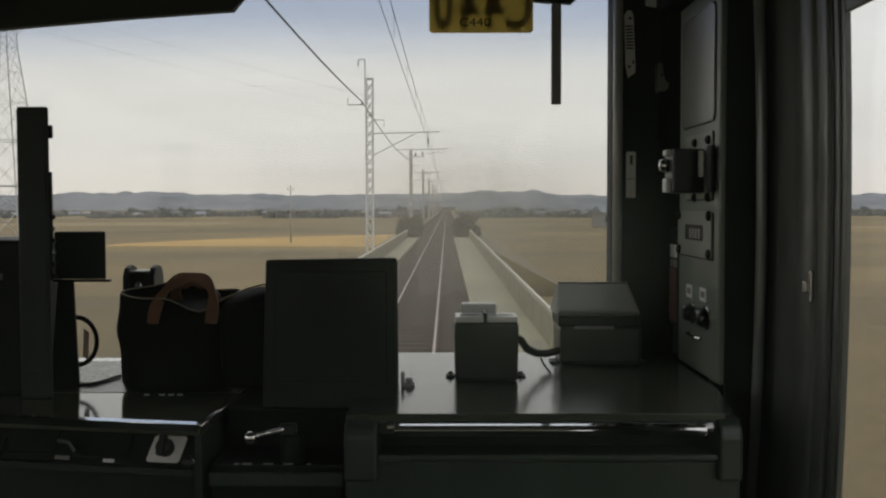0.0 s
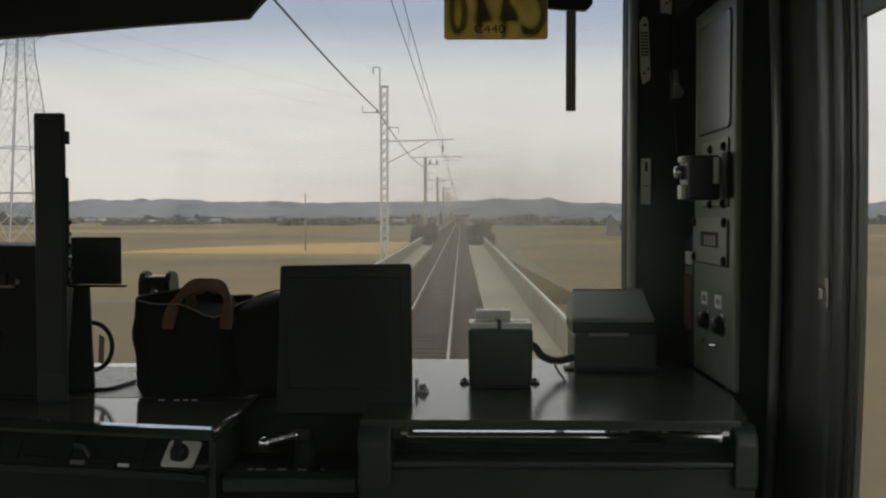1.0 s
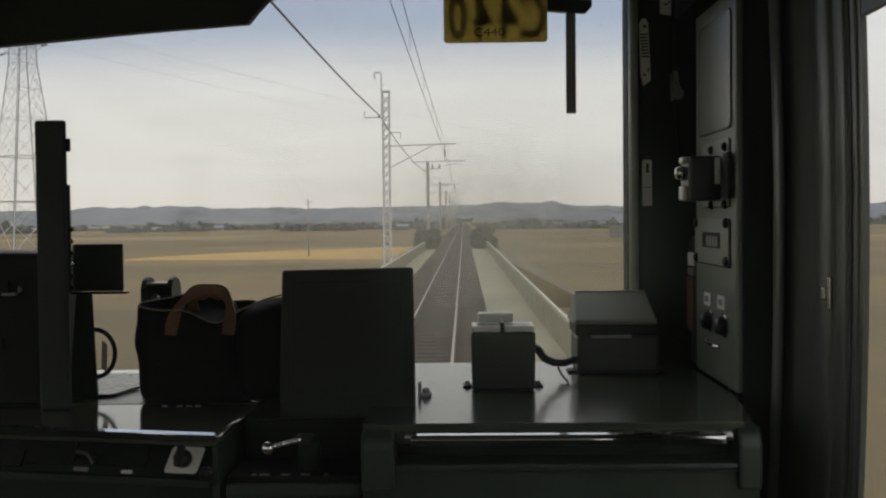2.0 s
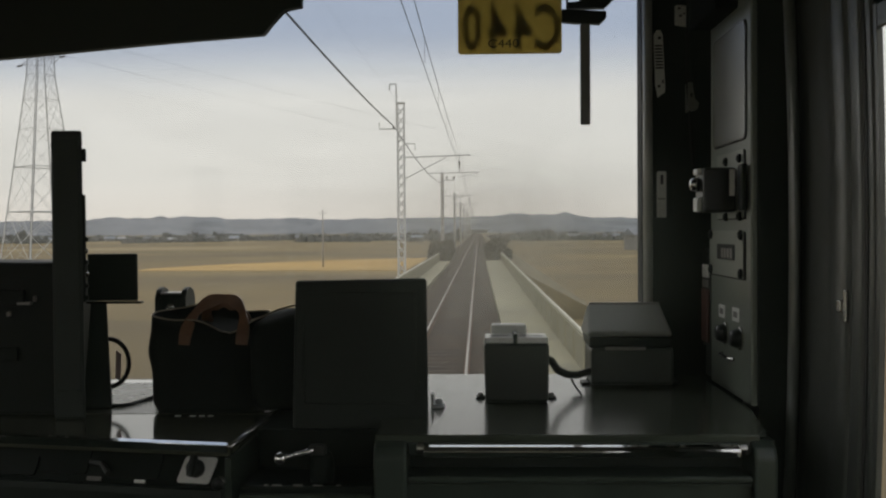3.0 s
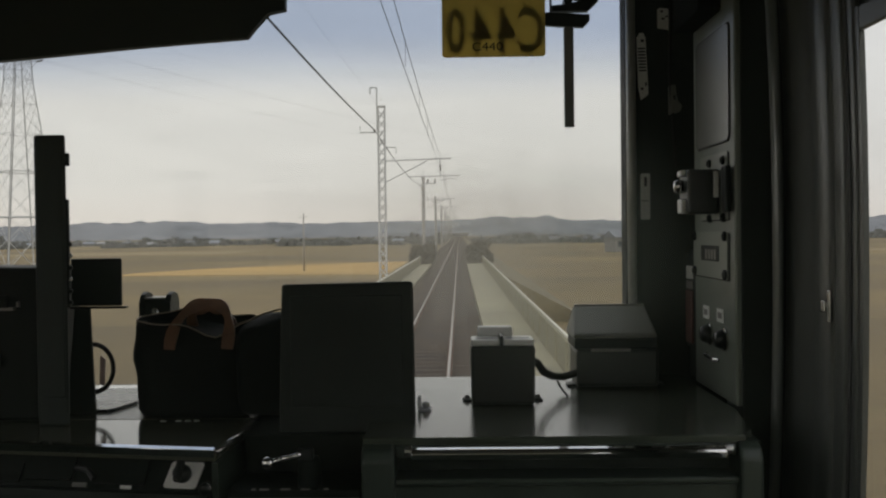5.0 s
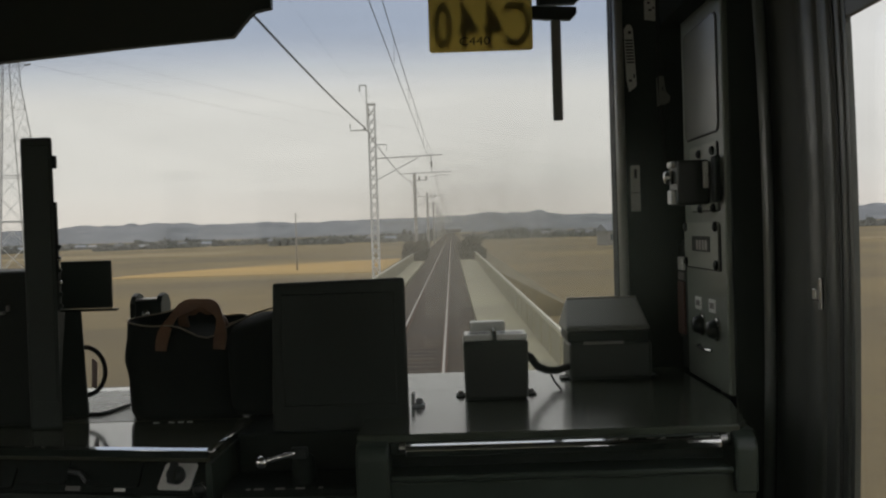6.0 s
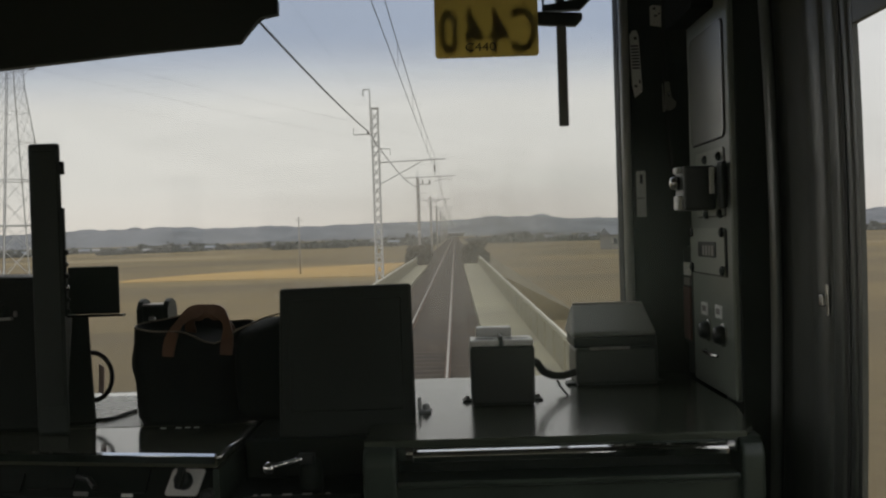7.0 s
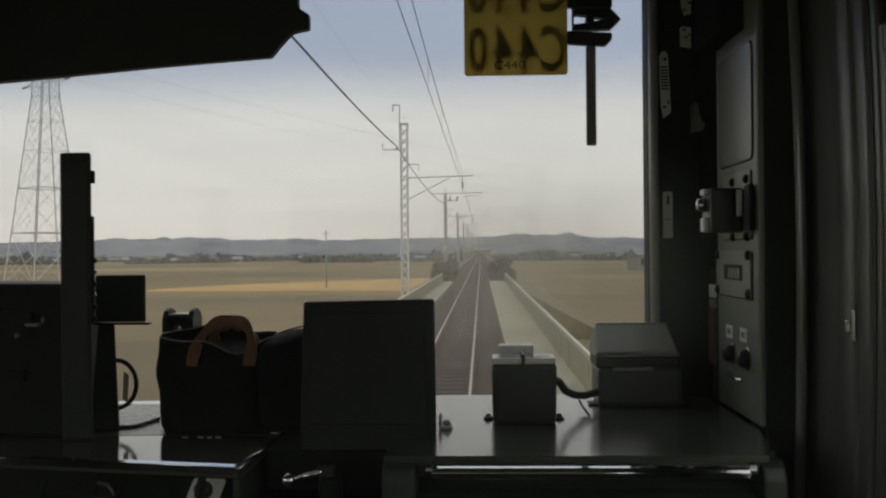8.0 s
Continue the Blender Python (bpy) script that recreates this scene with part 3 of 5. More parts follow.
def span_wire(name, x, z, sag, radius, label, stagger=0.0, start=-6):
    ys = [start] + MASTS
    pts = []
    for k, (a, b) in enumerate(zip(ys, ys[1:])):
        for i in range(10):
            f = i / 10
            pts.append((x + stagger * (1 - 2 * f) * (1 if k % 2 else -1), a + (b - a) * f, z - sag * 4 * f * (1 - f)))
    pts.append((x, ys[-1], z))
    return single(name, tube(pts, radius, 6), WIRE, label, "overhead wire", group="overhead wires")


span_wire("feeder_cable", MAST_X - 0.33, 7.15, 0.38, 0.026, "thick dark feeder cable slung along the masts")
span_wire("contact_wire", TRACK_X, 4.86, 0.04, 0.0055, "thin contact wire over the track", 0.10)
span_wire("messenger_wire", TRACK_X, 5.72, 0.50, 0.006, "sagging messenger wire above the contact wire", 0.05)
span_wire("earth_wire", MAST_X - 0.5, 8.75, 0.4, 0.003, "thin earth wire at the mast tops")
bm = bmesh.new()
for a, b in zip([-6] + MASTS, MASTS):
    for i in range(1, 10):
        f = i / 10
        y = a + (b - a) * f
        tube([(TRACK_X, y, 4.84), (TRACK_X, y, 5.72 - 0.50 * 4 * f * (1 - f))], 0.003, 4, bm)
single("wire_droppers", bm, WIRE, "thin droppers between messenger and contact wire", "overhead wire", kind="stuff")

fp = thing("utility_pole", (0, 0, 0), "thin grey utility pole standing in the fields", "utility pole")
part("shaft", tube([(0, 0, 0), (0, 0, 11.8)], [0.17, 0.11], 10), CONCRETE_POLE, fp, smooth=True)
part("cross_arm", box(-0.8, 0.8, -0.05, 0.05, 10.9, 11.0), GALV, fp)
for x in (-0.65, 0.65):
    part("insulator", lathe([(0.03, 11.0), (0.08, 11.05), (0.04, 11.15), (0.07, 11.22), (0.02, 11.28)], (x, 0, 0), "z", 8), CERAMIC, fp)
fp.location = (-31.8, 208, FIELD_Z)

# ---- transmission tower ----
def lattice_tower(at, height, base, yaw):
    tw = thing("transmission_tower", (0, 0, 0), "grey steel lattice power pylon with five pairs of short arms", "pylon")
    waist_z, waist, top = height * 0.645, base * 0.275, base * 0.13

    def half(z):
        if z < waist_z:
            return base / 2 + (waist / 2 - base / 2) * z / waist_z
        return waist / 2 + (top / 2 - waist / 2) * (z - waist_z) / (height - waist_z)
    for sx in (-1, 1):
        for sy in (-1, 1):
            leg = part("leg", tube([(sx * half(z), sy * half(z), z) for z in (0, waist_z, height)], [0.065, 0.055, 0.045], 5), GALV, tw)
            part("footing", box(sx * base / 2 - 0.4, sx * base / 2 + 0.4, sy * base / 2 - 0.4, sy * base / 2 + 0.4, -0.3, 0.25, 0.04, segs=1), CONCRETE, leg)
    bm = bmesh.new()
    levels = [0, 4.9, 9.2, 13.0, 16.2, 18.7, 20.8, 22.4, 24.0, 25.5, 27.0, 28.5, 29.8, 31.0, height]
    for a, b in zip(levels, levels[1:]):
        ha, hb = half(a), half(b)
        for s in (-1, 1):
            for p, q in (((-ha, s * ha, a), (hb, s * hb, b)), ((ha, s * ha, a), (-hb, s * hb, b)), ((s * ha, -ha, a), (s * hb, hb, b)), ((s * ha, ha, a), (s * hb, -hb, b))):
                tube([p, q], 0.021, 4, bm)
            wide = 0.045 if b in (9.2, 13.0) else 0.022
            tube([(-hb, s * hb, b), (hb, s * hb, b)], wide, 4, bm)
            tube([(s * hb, -hb, b), (s * hb, hb, b)], wide, 4, bm)
            # redundant members: a diamond inside each panel, stayed to the legs
            if b - a > 1.4:
                m, hm = (a + b) / 2, (ha + hb) / 2
                for p, q in (((0, a, ha), (hm * 0.98, m, hm)), ((hm * 0.98, m, hm), (0, b, hb)), ((0, a, ha), (-hm * 0.98, m, hm)), ((-hm * 0.98, m, hm), (0, b, hb))):
                    tube([(p[0], s * p[2], p[1]), (q[0], s * q[2], q[1])], 0.014, 4, bm)
                    tube([(s * p[2], p[0], p[1]), (s * q[2], q[0], q[1])], 0.014, 4, bm)
    part("bracing", bm, GALV, tw)
    bm = tube([(half(z) * 0.55, -half(z) * 0.80, z) for z in (5.0, waist_z, height)], 0.028, 5)
    tube([(half(z) * 0.55 + 0.32, -half(z) * 0.80, z) for z in (5.0, waist_z, height)], 0.028, 5, bm)
    z = 5.4
    while z < height - 0.4:
        x, y = half(z) * 0.55, -half(z) * 0.80
        tube([(x, y, z), (x + 0.32, y, z)], 0.02, 4, bm)
        z += 0.5
    part("ladder", bm, WIRE, tw, "dark access ladder")
    for z, reach in ((21.8, 3.2), (23.7, 2.9), (25.6, 3.1), (28.6, 3.0), (30.6, 2.4)):
        for s in (-1, 1):
            h = half(z)
            bm = tube([(s * h, -h, z), (s * reach, 0, z + 0.2)], 0.032, 4)
            tube([(s * h, h, z), (s * reach, 0, z + 0.2)], 0.032, 4, bm)
            tube([(s * half(z + 0.8), 0, z + 0.8), (s * reach, 0, z + 0.25)], 0.03, 4, bm)
            arm = part("cross_arm", bm, GALV, tw)
            bm = lathe([(0.03, reach - 0.1), (0.09, reach), (0.05, reach + 0.15), (0.09, reach + 0.3), (0.05, reach + 0.45), (0.09, reach + 0.6), (0.03, reach + 0.8)], (0, 0, z + 0.15), "x", 8)
            if s < 0:
                bm.transform(Matrix.Scale(-1, 4, (1, 0, 0)))
            part("insulator", bm, CERAMIC, arm)
    tw.matrix_basis = pose(*at, 0, 0, yaw)
    return tw


tower = lattice_tower((-37.0, 85.5, FIELD_Z), 32.0, 6.1, -38)


def conductor(arm_x, arm_z, along):
    """One long power conductor from an arm's end to the next pylon, far outside the view."""
    a = tower.matrix_basis @ Vector((arm_x, 0, arm_z))
    b = a + Vector((math.sin(radians(38)), math.cos(radians(38)), 0)) * along + Vector((0, 0, 1.0))
    pts = [a.lerp(b, i / 30) - Vector((0, 0, 9.0 * 4 * (i / 30) * (1 - i / 30))) for i in range(31)]
    single("power_conductor", tube(pts, 0.0045, 5), WIRE, "thin high-voltage conductor strung from the pylon", "power line", group="pylon conductors", smooth=True)


for reach, z in ((3.2, 21.95), (2.9, 23.85), (3.1, 25.75)):
    for s in (-1, 1):
        conductor(s * (reach + 0.7), z, 310)
        conductor(s * (reach + 0.7), z, -310)

# ---- far land ----
def hill_height(u):
    h = 31.0 + 8.0 * noise.noise(Vector((u * 9, 1.3, 0))) + 6.0 * noise.noise(Vector((u * 26, 4.1, 0))) + 5.0 * noise.noise(Vector((u * 62, 9.1, 0))) + 3.4 * noise.noise(Vector((u * 140, 7.7, 0)))
    h += 7.0 * math.exp(-((u - 0.065) / 0.035) ** 4) + 10.0 * math.exp(-((u + 0.285) / 0.032) ** 2) - 13.0 * math.exp(-((u + 0.48) / 0.09) ** 2)
    return h


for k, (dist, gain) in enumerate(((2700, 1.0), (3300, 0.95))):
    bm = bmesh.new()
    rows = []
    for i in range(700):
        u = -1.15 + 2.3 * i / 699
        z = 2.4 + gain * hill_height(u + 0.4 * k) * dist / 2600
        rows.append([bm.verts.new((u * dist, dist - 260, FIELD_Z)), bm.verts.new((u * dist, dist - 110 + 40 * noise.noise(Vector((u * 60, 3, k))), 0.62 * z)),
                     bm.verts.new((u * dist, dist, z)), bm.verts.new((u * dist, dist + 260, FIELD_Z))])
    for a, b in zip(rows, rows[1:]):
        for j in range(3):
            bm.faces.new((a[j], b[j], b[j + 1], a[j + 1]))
    single("hill_range", bm, HILL, "low wooded hills on the horizon, tinted blue-grey for haze", "hills", "structure", smooth=True)


def clumps(bm, centre, size, count, rng, leaf):
    """Adds an uneven crown of small leaf clumps round a centre."""
    cx, cy, cz = centre
    for _ in range(count):
        a, c, r = rng.uniform(0, math.tau), rng.uniform(-1, 1), rng.random() ** 0.5
        s = math.sqrt(1 - c * c)
        p = Vector((cx + size[0] * r * s * math.cos(a), cy + size[1] * r * s * math.sin(a), cz + size[2] * r * c))
        vs = [bm.verts.new(p + Vector((rng.uniform(-leaf, leaf), rng.uniform(-leaf, leaf), rng.uniform(-leaf, leaf)))) for _ in range(4)]
        bm.faces.new((vs[0], vs[1], vs[2]))
        bm.faces.new((vs[0], vs[2], vs[3]))
        bm.faces.new((vs[1], vs[3], vs[2]))


rng = random.Random(5)
bm = bmesh.new()
for _ in range(1500):
    y = rng.uniform(670, 1050)
    x = rng.uniform(-0.62, 0.55) * y
    dense = noise.noise(Vector((x * 0.016, y * 0.008, 0))) + 0.5 * noise.noise(Vector((x * 0.05, y * 0.02, 3)))
    if abs(x) < 9 or dense < -0.12:
        continue
    h = rng.uniform(1.8, 4.6) * (1.0 + 1.1 * max(0.0, dense)) * (1.35 if rng.random() < 0.14 else 0.85)
    wide = rng.uniform(2.2, 6.5)
    for _ in range(3):
        cx, top, w = x + rng.uniform(-wide, wide), h * rng.uniform(0.6, 1.0), wide * rng.uniform(0.5, 1.0)
        ring = [(cx + w * math.cos(a) * rng.uniform(0.8, 1.1), y + 3 * math.sin(a), FIELD_Z - 0.2) for a in (k * math.tau / 9 for k in range(9))]
        mid = [(cx + (p[0] - cx) * rng.uniform(0.9, 1.15), p[1], FIELD_Z + top * rng.uniform(0.45, 0.65)) for p in ring]
        cap = [(cx + (p[0] - cx) * rng.uniform(0.35, 0.6), p[1], FIELD_Z + top * rng.uniform(0.85, 1.05)) for p in ring]
        hull(ring, mid, bm)
        hull(mid, cap, bm)
    clumps(bm, (x, y, FIELD_Z + h * 0.62), (wide * 1.4, 4, h * 0.62), 22, rng, 0.8)
single("far_tree_belt", bm, FARLEAF, "bare winter trees and groves beyond the fields, greyed for haze", "trees", "stuff")


def house(at, w, d, h, yaw, label, walls, roofs):
    hs = thing("house", (0, 0, 0), label, "house", "far houses")
    part("wall", box(-w / 2, w / 2, -d / 2, d / 2, 0, h), walls, hs)
    part("roof", prism([(-d / 2 - 0.5, h), (d / 2 + 0.5, h), (0, h + d * 0.32)], "x", -w / 2 - 0.5, w / 2 + 0.5), roofs, hs)
    for k in range(3):
        x = (k - 1) * w * 0.3
        part("window", box(x - w * 0.08, x + w * 0.08, -d / 2 - 0.04, -d / 2 + 0.1, h * 0.35, h * 0.75), PANE_DARK, hs)
    hs.matrix_basis = pose(*at, 0, 0, yaw)
    return hs


BLUEROOF = mat("blue_grey_metal_roof", (0.19, 0.215, 0.25), 0.5, var=0.15, scale=0.4, bump=0.1)
PALEROOF = mat("pale_metal_roof", (0.30, 0.31, 0.32), 0.45, var=0.1, scale=0.4, bump=0.05)
kinds = [house((-60, 760, FIELD_Z), 7, 5, 2.6, 10, "small far farmhouse with pale walls and a grey tiled roof", HOUSEWALL, HOUSEROOF),
         house((-130, 770, FIELD_Z), 8, 5, 2.2, -15, "low far shed with a blue-grey metal roof", HOUSEWALL, BLUEROOF),
         house((-235, 750, FIELD_Z), 6, 4.5, 2.0, 4, "low far shed with a pale metal roof", HOUSEWALL, PALEROOF)]
for k in range(26):
    y = rng.uniform(690, 930)
    u = rng.choice((rng.uniform(-0.46, -0.04), rng.uniform(-0.46, -0.2), rng.uniform(0.05, 0.2)))
    copy_thing(kinds[k % 3], pose(u * y, y, FIELD_Z, 0, 0, rng.uniform(-35, 35)))
house((58, 366, FIELD_Z), 9, 8, 5.2, 20, "pale two-storey farm building among the fields", HOUSEWALL, HOUSEROOF)
bm = box(TRACK_X - 6, TRACK_X + 8, 812, 830, -0.2, 2.0)
prism([(808, 2.0), (834, 2.0), (834, 2.5), (808, 2.9)], "x", TRACK_X - 8, TRACK_X + 10, bm)
single("crossing_building", bm, PALEROOF, "pale low building where the track meets the horizon", "building")


def bush(at, wide, tall, seed):
    """A leafless scrub bush: bent stems from the root and a ragged crown of twig clumps."""
    r = random.Random(seed)
    b = thing("bush", at, "dark leafless scrub bush beside the track", "bush", "bushes by the track")
    root = Vector(at)
    bm = bmesh.new()
    for _ in range(11):
        a, out = r.uniform(0, math.tau), r.uniform(0.3, 0.9) * wide
        e = root + Vector((math.cos(a) * out, math.sin(a) * out, tall * r.uniform(0.6, 1.05)))
        mid = root.lerp(e, 0.5) + Vector((r.uniform(-0.1, 0.1), r.uniform(-0.1, 0.1), 0.12 * tall))
        tube([root - Vector((0, 0, 0.1)), mid, e], [0.045, 0.025, 0.008], 5, bm)
    part("branches", bm, BARK, b)
    bm = bmesh.new()
    for k in range(7):
        a = r.uniform(0, math.tau)
        c = root + Vector((math.cos(a) * wide * 0.45, math.sin(a) * wide * 0.5, tall * (0.25 + 0.1 * k)))
        clumps(bm, c, (wide * r.uniform(0.35, 0.6), wide * 0.6, tall * 0.2), 150, r, 0.13)
    part("crown", bm, LEAF, b)


k = 0
for x, lo, hi in ((TRACK_X - 2.45, BRIDGE_END + 1.2, BRIDGE_END + 42), (TRACK_X + 2.35, BRIDGE_END + 1.2, BRIDGE_END + 36)):
    y = lo
    while y < hi:
        tall = 2.0 if y < BRIDGE_END + 16 else 1.2
        shift = 0.0 if y < BRIDGE_END + 16 else math.copysign(1.0, x - TRACK_X)
        bush((x + shift + rng.uniform(-0.2, 0.2), y, -0.42 if shift == 0 else -0.8), rng.uniform(0.85, 1.15), tall * rng.uniform(0.75, 1.1), k)
        y += rng.uniform(1.5, 3.0)
        k += 1

# ---- the driver's cab: shell ----
WALL_R, WALL_L, GLASS_Y = 0.70, -2.21, 2.72
FLOOR_Z, CEIL_Z, BACK_Y = 1.15, 3.22, 0.34
single("floor", box(WALL_L - 0.1, WALL_R + 0.1, BACK_Y - 0.1, 2.85, FLOOR_Z - 0.08, FLOOR_Z), FLOOR, "worn grey rubber cab floor", "floor", "structure")
single("ceiling", box(WALL_L - 0.1, WALL_R + 0.1, BACK_Y - 0.1, 2.85, CEIL_Z, CEIL_Z + 0.06), CEIL, "dark grey painted cab ceiling", "ceiling", "structure")


def wall_with_hole(name, a0, a1, z0, z1, h0, h1, hz0, hz1, plane, lo, hi, material, label):
    """A wall in the x or y plane with one opening through it."""
    bm = bmesh.new()
    for p, q, r, s in ((a0, h0, z0, z1), (h1, a1, z0, z1), (h0, h1, z0, hz0), (h0, h1, hz1, z1)):
        if plane == "y":
            box(p, q, lo, hi, r, s, bm=bm)
        else:
            box(lo, hi, p, q, r, s, bm=bm)
    return single(name, bm, material, label, "wall", "structure")


WS_L, WS_R, WS_B, WS_T = -1.95, 0.445, 1.99, 3.13
wall_with_hole("wall_north", WALL_L - 0.1, WALL_R + 0.1, FLOOR_Z, CEIL_Z, WS_L, WS_R, WS_B, WS_T, "y", GLASS_Y - 0.02, GLASS_Y + 0.09, DARK, "dark cab front wall round the windscreen")
DOOR_F, DOOR_B, DOOR_ZB, DOOR_ZT = 1.865, 0.85, 1.62, 2.757
wall_with_hole("wall_east", BACK_Y, GLASS_Y - 0.02, FLOOR_Z, CEIL_Z, DOOR_B, DOOR_F, DOOR_ZB, DOOR_ZT, "x", WALL_R, WALL_R + 0.02, PAINT, "grey-green cab side wall with the door window")
wall_with_hole("wall_west", BACK_Y, GLASS_Y - 0.02, FLOOR_Z, CEIL_Z, DOOR_B, DOOR_F, DOOR_ZB, DOOR_ZT, "x", WALL_L - 0.02, WALL_L, PAINT, "grey-green cab side wall with the door window")

win = thing("window_1", (-0.75, GLASS_Y, WS_B), "wide dusty windscreen with a blue shade band along its top", "windscreen", kind="structure")
pane = part("pane", box(WS_L + 0.002, WS_R - 0.002, GLASS_Y + 0.03, GLASS_Y + 0.034, WS_B + 0.002, WS_T - 0.002), WINDSCREEN, win)
pane.data.transform(Matrix.Translation(BASE[win.name]))
pane.location = -BASE[win.name]
pane.visible_shadow = False
part("window_frame", tube([(WS_R + 0.008, GLASS_Y - 0.026, WS_B), (WS_R + 0.008, GLASS_Y - 0.026, WS_T)], 0.0125, 20), EDGE, win, "half-round dull aluminium edge strip", smooth=True)
part("window_frame", box(WS_L - 0.02, WS_L + 0.004, GLASS_Y - 0.034, GLASS_Y - 0.022, WS_B, WS_T, 0.003), FRAME, win)
part("window_seal", box(WS_R - 0.006, WS_R - 0.0045, GLASS_Y - 0.02, GLASS_Y + 0.06, WS_B, WS_T), RUBBER, win)
part("window_sill", box(WS_L, WS_R, GLASS_Y - 0.04, GLASS_Y + 0.02, WS_B - 0.02, WS_B + 0.009, 0.003), STEEL, win)

for name, x0, x1 in (("window_2", WALL_R + 0.008, WALL_R + 0.012), ("window_3", WALL_L - 0.012, WALL_L - 0.008)):
    sw = thing(name, ((x0 + x1) / 2, 1.3, DOOR_ZB), "cab door window with rubber-edged frame", "window", kind="structure")
    g = part("pane", box(x0, x1, DOOR_B, DOOR_F, DOOR_ZB, DOOR_ZT), SIDEGLASS, sw)
    g.visible_shadow = False
    s = -1 if x0 > 0 else 1
    if x0 > 0:
        east_window = sw
    xa, xb = sorted((x0 + s * 0.009, x0 + s * 0.019))
    part("window_frame", box(xa, xb, 1.759, 1.7755, DOOR_ZB, DOOR_ZT + 0.02), PILLAR, sw)
    part("window_frame", box(xa, xb, DOOR_B, 1.758, DOOR_ZT - 0.022, DOOR_ZT + 0.02, 0.003), PILLAR, sw)

# the passenger saloon behind, whose daylight reaches the cab through the partition window
wall_with_hole("wall_south", WALL_L - 0.02, WALL_R + 0.02, FLOOR_Z, CEIL_Z, -2.0, 0.5, 1.95, 3.0, "y", BACK_Y - 0.06, BACK_Y, PAINT, "grey-green cab partition with a wide window")
pw = thing("window_4", (-0.7, 0.30, 1.95), "smeared partition window between saloon and cab", "window", kind="structure")
pane = part("pane", box(-1.998, 0.498, 0.298, 0.302, 1.952, 2.998), PARTITION, pw)
pane.data.transform(Matrix.Translation(BASE[pw.name]))
pane.location = -BASE[pw.name]
pane.visible_shadow = False
SAL_Y = -6.6
for name, lo, hi in (("wall_saloon_east", WALL_R, WALL_R + 0.02), ("wall_saloon_west", WALL_L - 0.02, WALL_L)):
    wall_with_hole(name, SAL_Y, BACK_Y - 0.06, FLOOR_Z, CEIL_Z, SAL_Y + 0.3, BACK_Y - 0.3, 1.60, 3.10, "x", lo, hi, CREAM, "cream saloon side wall with a long window")
single("wall_saloon_south", box(WALL_L - 0.02, WALL_R + 0.02, SAL_Y - 0.06, SAL_Y, FLOOR_Z, CEIL_Z), CREAM, "cream saloon end wall", "wall", "structure")
single("floor_saloon", box(WALL_L - 0.02, WALL_R + 0.02, SAL_Y, BACK_Y - 0.1, FLOOR_Z - 0.08, FLOOR_Z), FLOOR, "grey saloon floor", "floor", "structure")
single("ceiling_saloon", box(WALL_L - 0.02, WALL_R + 0.02, SAL_Y, BACK_Y - 0.1, CEIL_Z, CEIL_Z + 0.06), CREAM, "cream saloon ceiling", "ceiling", "structure")

# door pillar with its seals, strips and latch
dp = thing("door_pillar", (0.69, 1.95, FLOOR_Z), "dark grey-green cab door pillar with rubber seals", "door pillar", kind="structure")
bm = prism([(0.699, 2.150), (0.680, 2.145), (0.683, 2.09), (0.687, 2.04), (0.688, 2.00), (0.685, 1.978), (0.6805, 1.960), (0.6785, 1.938), (0.6785, 1.915), (0.681, 1.897), (0.686, 1.889), (0.699, 1.888)], "z", FLOOR_Z, CEIL_Z)
part("pillar_face", bm, PILLAR, dp, "smooth curved pillar lining", smooth=True)
part("corner_trim", tube([(0.661, 2.136, FLOOR_Z), (0.661, 2.136, CEIL_Z)], 0.012, 14), TRIM, dp, "half-round grey corner trim", smooth=True)
part("trim_web", box(0.655, 0.699, 2.146, 2.1565, FLOOR_Z, CEIL_Z), RUBBER, dp)
part("groove", box(0.692, 0.699, 1.8845, 1.8878, FLOOR_Z, CEIL_Z), RECESS, dp)
part("strip", prism([(0.699, 1.884), (0.687, 1.884), (0.685, 1.872), (0.684, 1.845), (0.683, 1.831), (0.685, 1.824), (0.699, 1.824)], "z", FLOOR_Z, CEIL_Z), PILLAR, dp, "grey vertical cover strip", smooth=True)
part("groove", box(0.688, 0.699, 1.812, 1.8235, FLOOR_Z, CEIL_Z), RECESS, dp)
part("strip", prism([(0.699, 1.811), (0.690, 1.811), (0.687, 1.80), (0.686, 1.785), (0.687, 1.776), (0.699, 1.776)], "z", FLOOR_Z, CEIL_Z), PILLAR, dp, smooth=True)
latch = part("latch", box(0.668, 0.680, 1.895, 1.912, 2.243, 2.266, 0.003), STEEL, dp, "small steel latch block")
part("latch_plate", box(0.676, 0.682, 1.888, 1.900, 2.225, 2.285, 0.002), STEEL, latch)
part("lower_latch", box(0.672, 0.682, 1.91, 1.925, 1.915, 1.935, 0.003), STEEL, dp)



def bow(ob, base):
    """Gives an upright strip the slight barrel curve of the body side."""
    bm = bmesh.new()
    bm.from_mesh(ob.data)
    for k in range(1, 16):
        z = FLOOR_Z + (CEIL_Z - FLOOR_Z) * k / 16 - base.z
        bmesh.ops.bisect_plane(bm, geom=bm.verts[:] + bm.edges[:] + bm.faces[:], plane_co=(0, 0, z), plane_no=(0, 0, 1))
    for v in bm.verts:
        v.co.x -= 0.045 * (v.co.z + base.z - 2.36) ** 2
    bm.to_mesh(ob.data)
    bm.free()


for ob in list(dp.children):
    if ob.name.split(".")[0] not in ("latch", "lower_latch", "trim_web"):
        bow(ob, BASE[dp.name])
for ob in list(east_window.children):
    if ob.name.startswith("window_frame"):
        bow(ob, BASE[east_window.name])

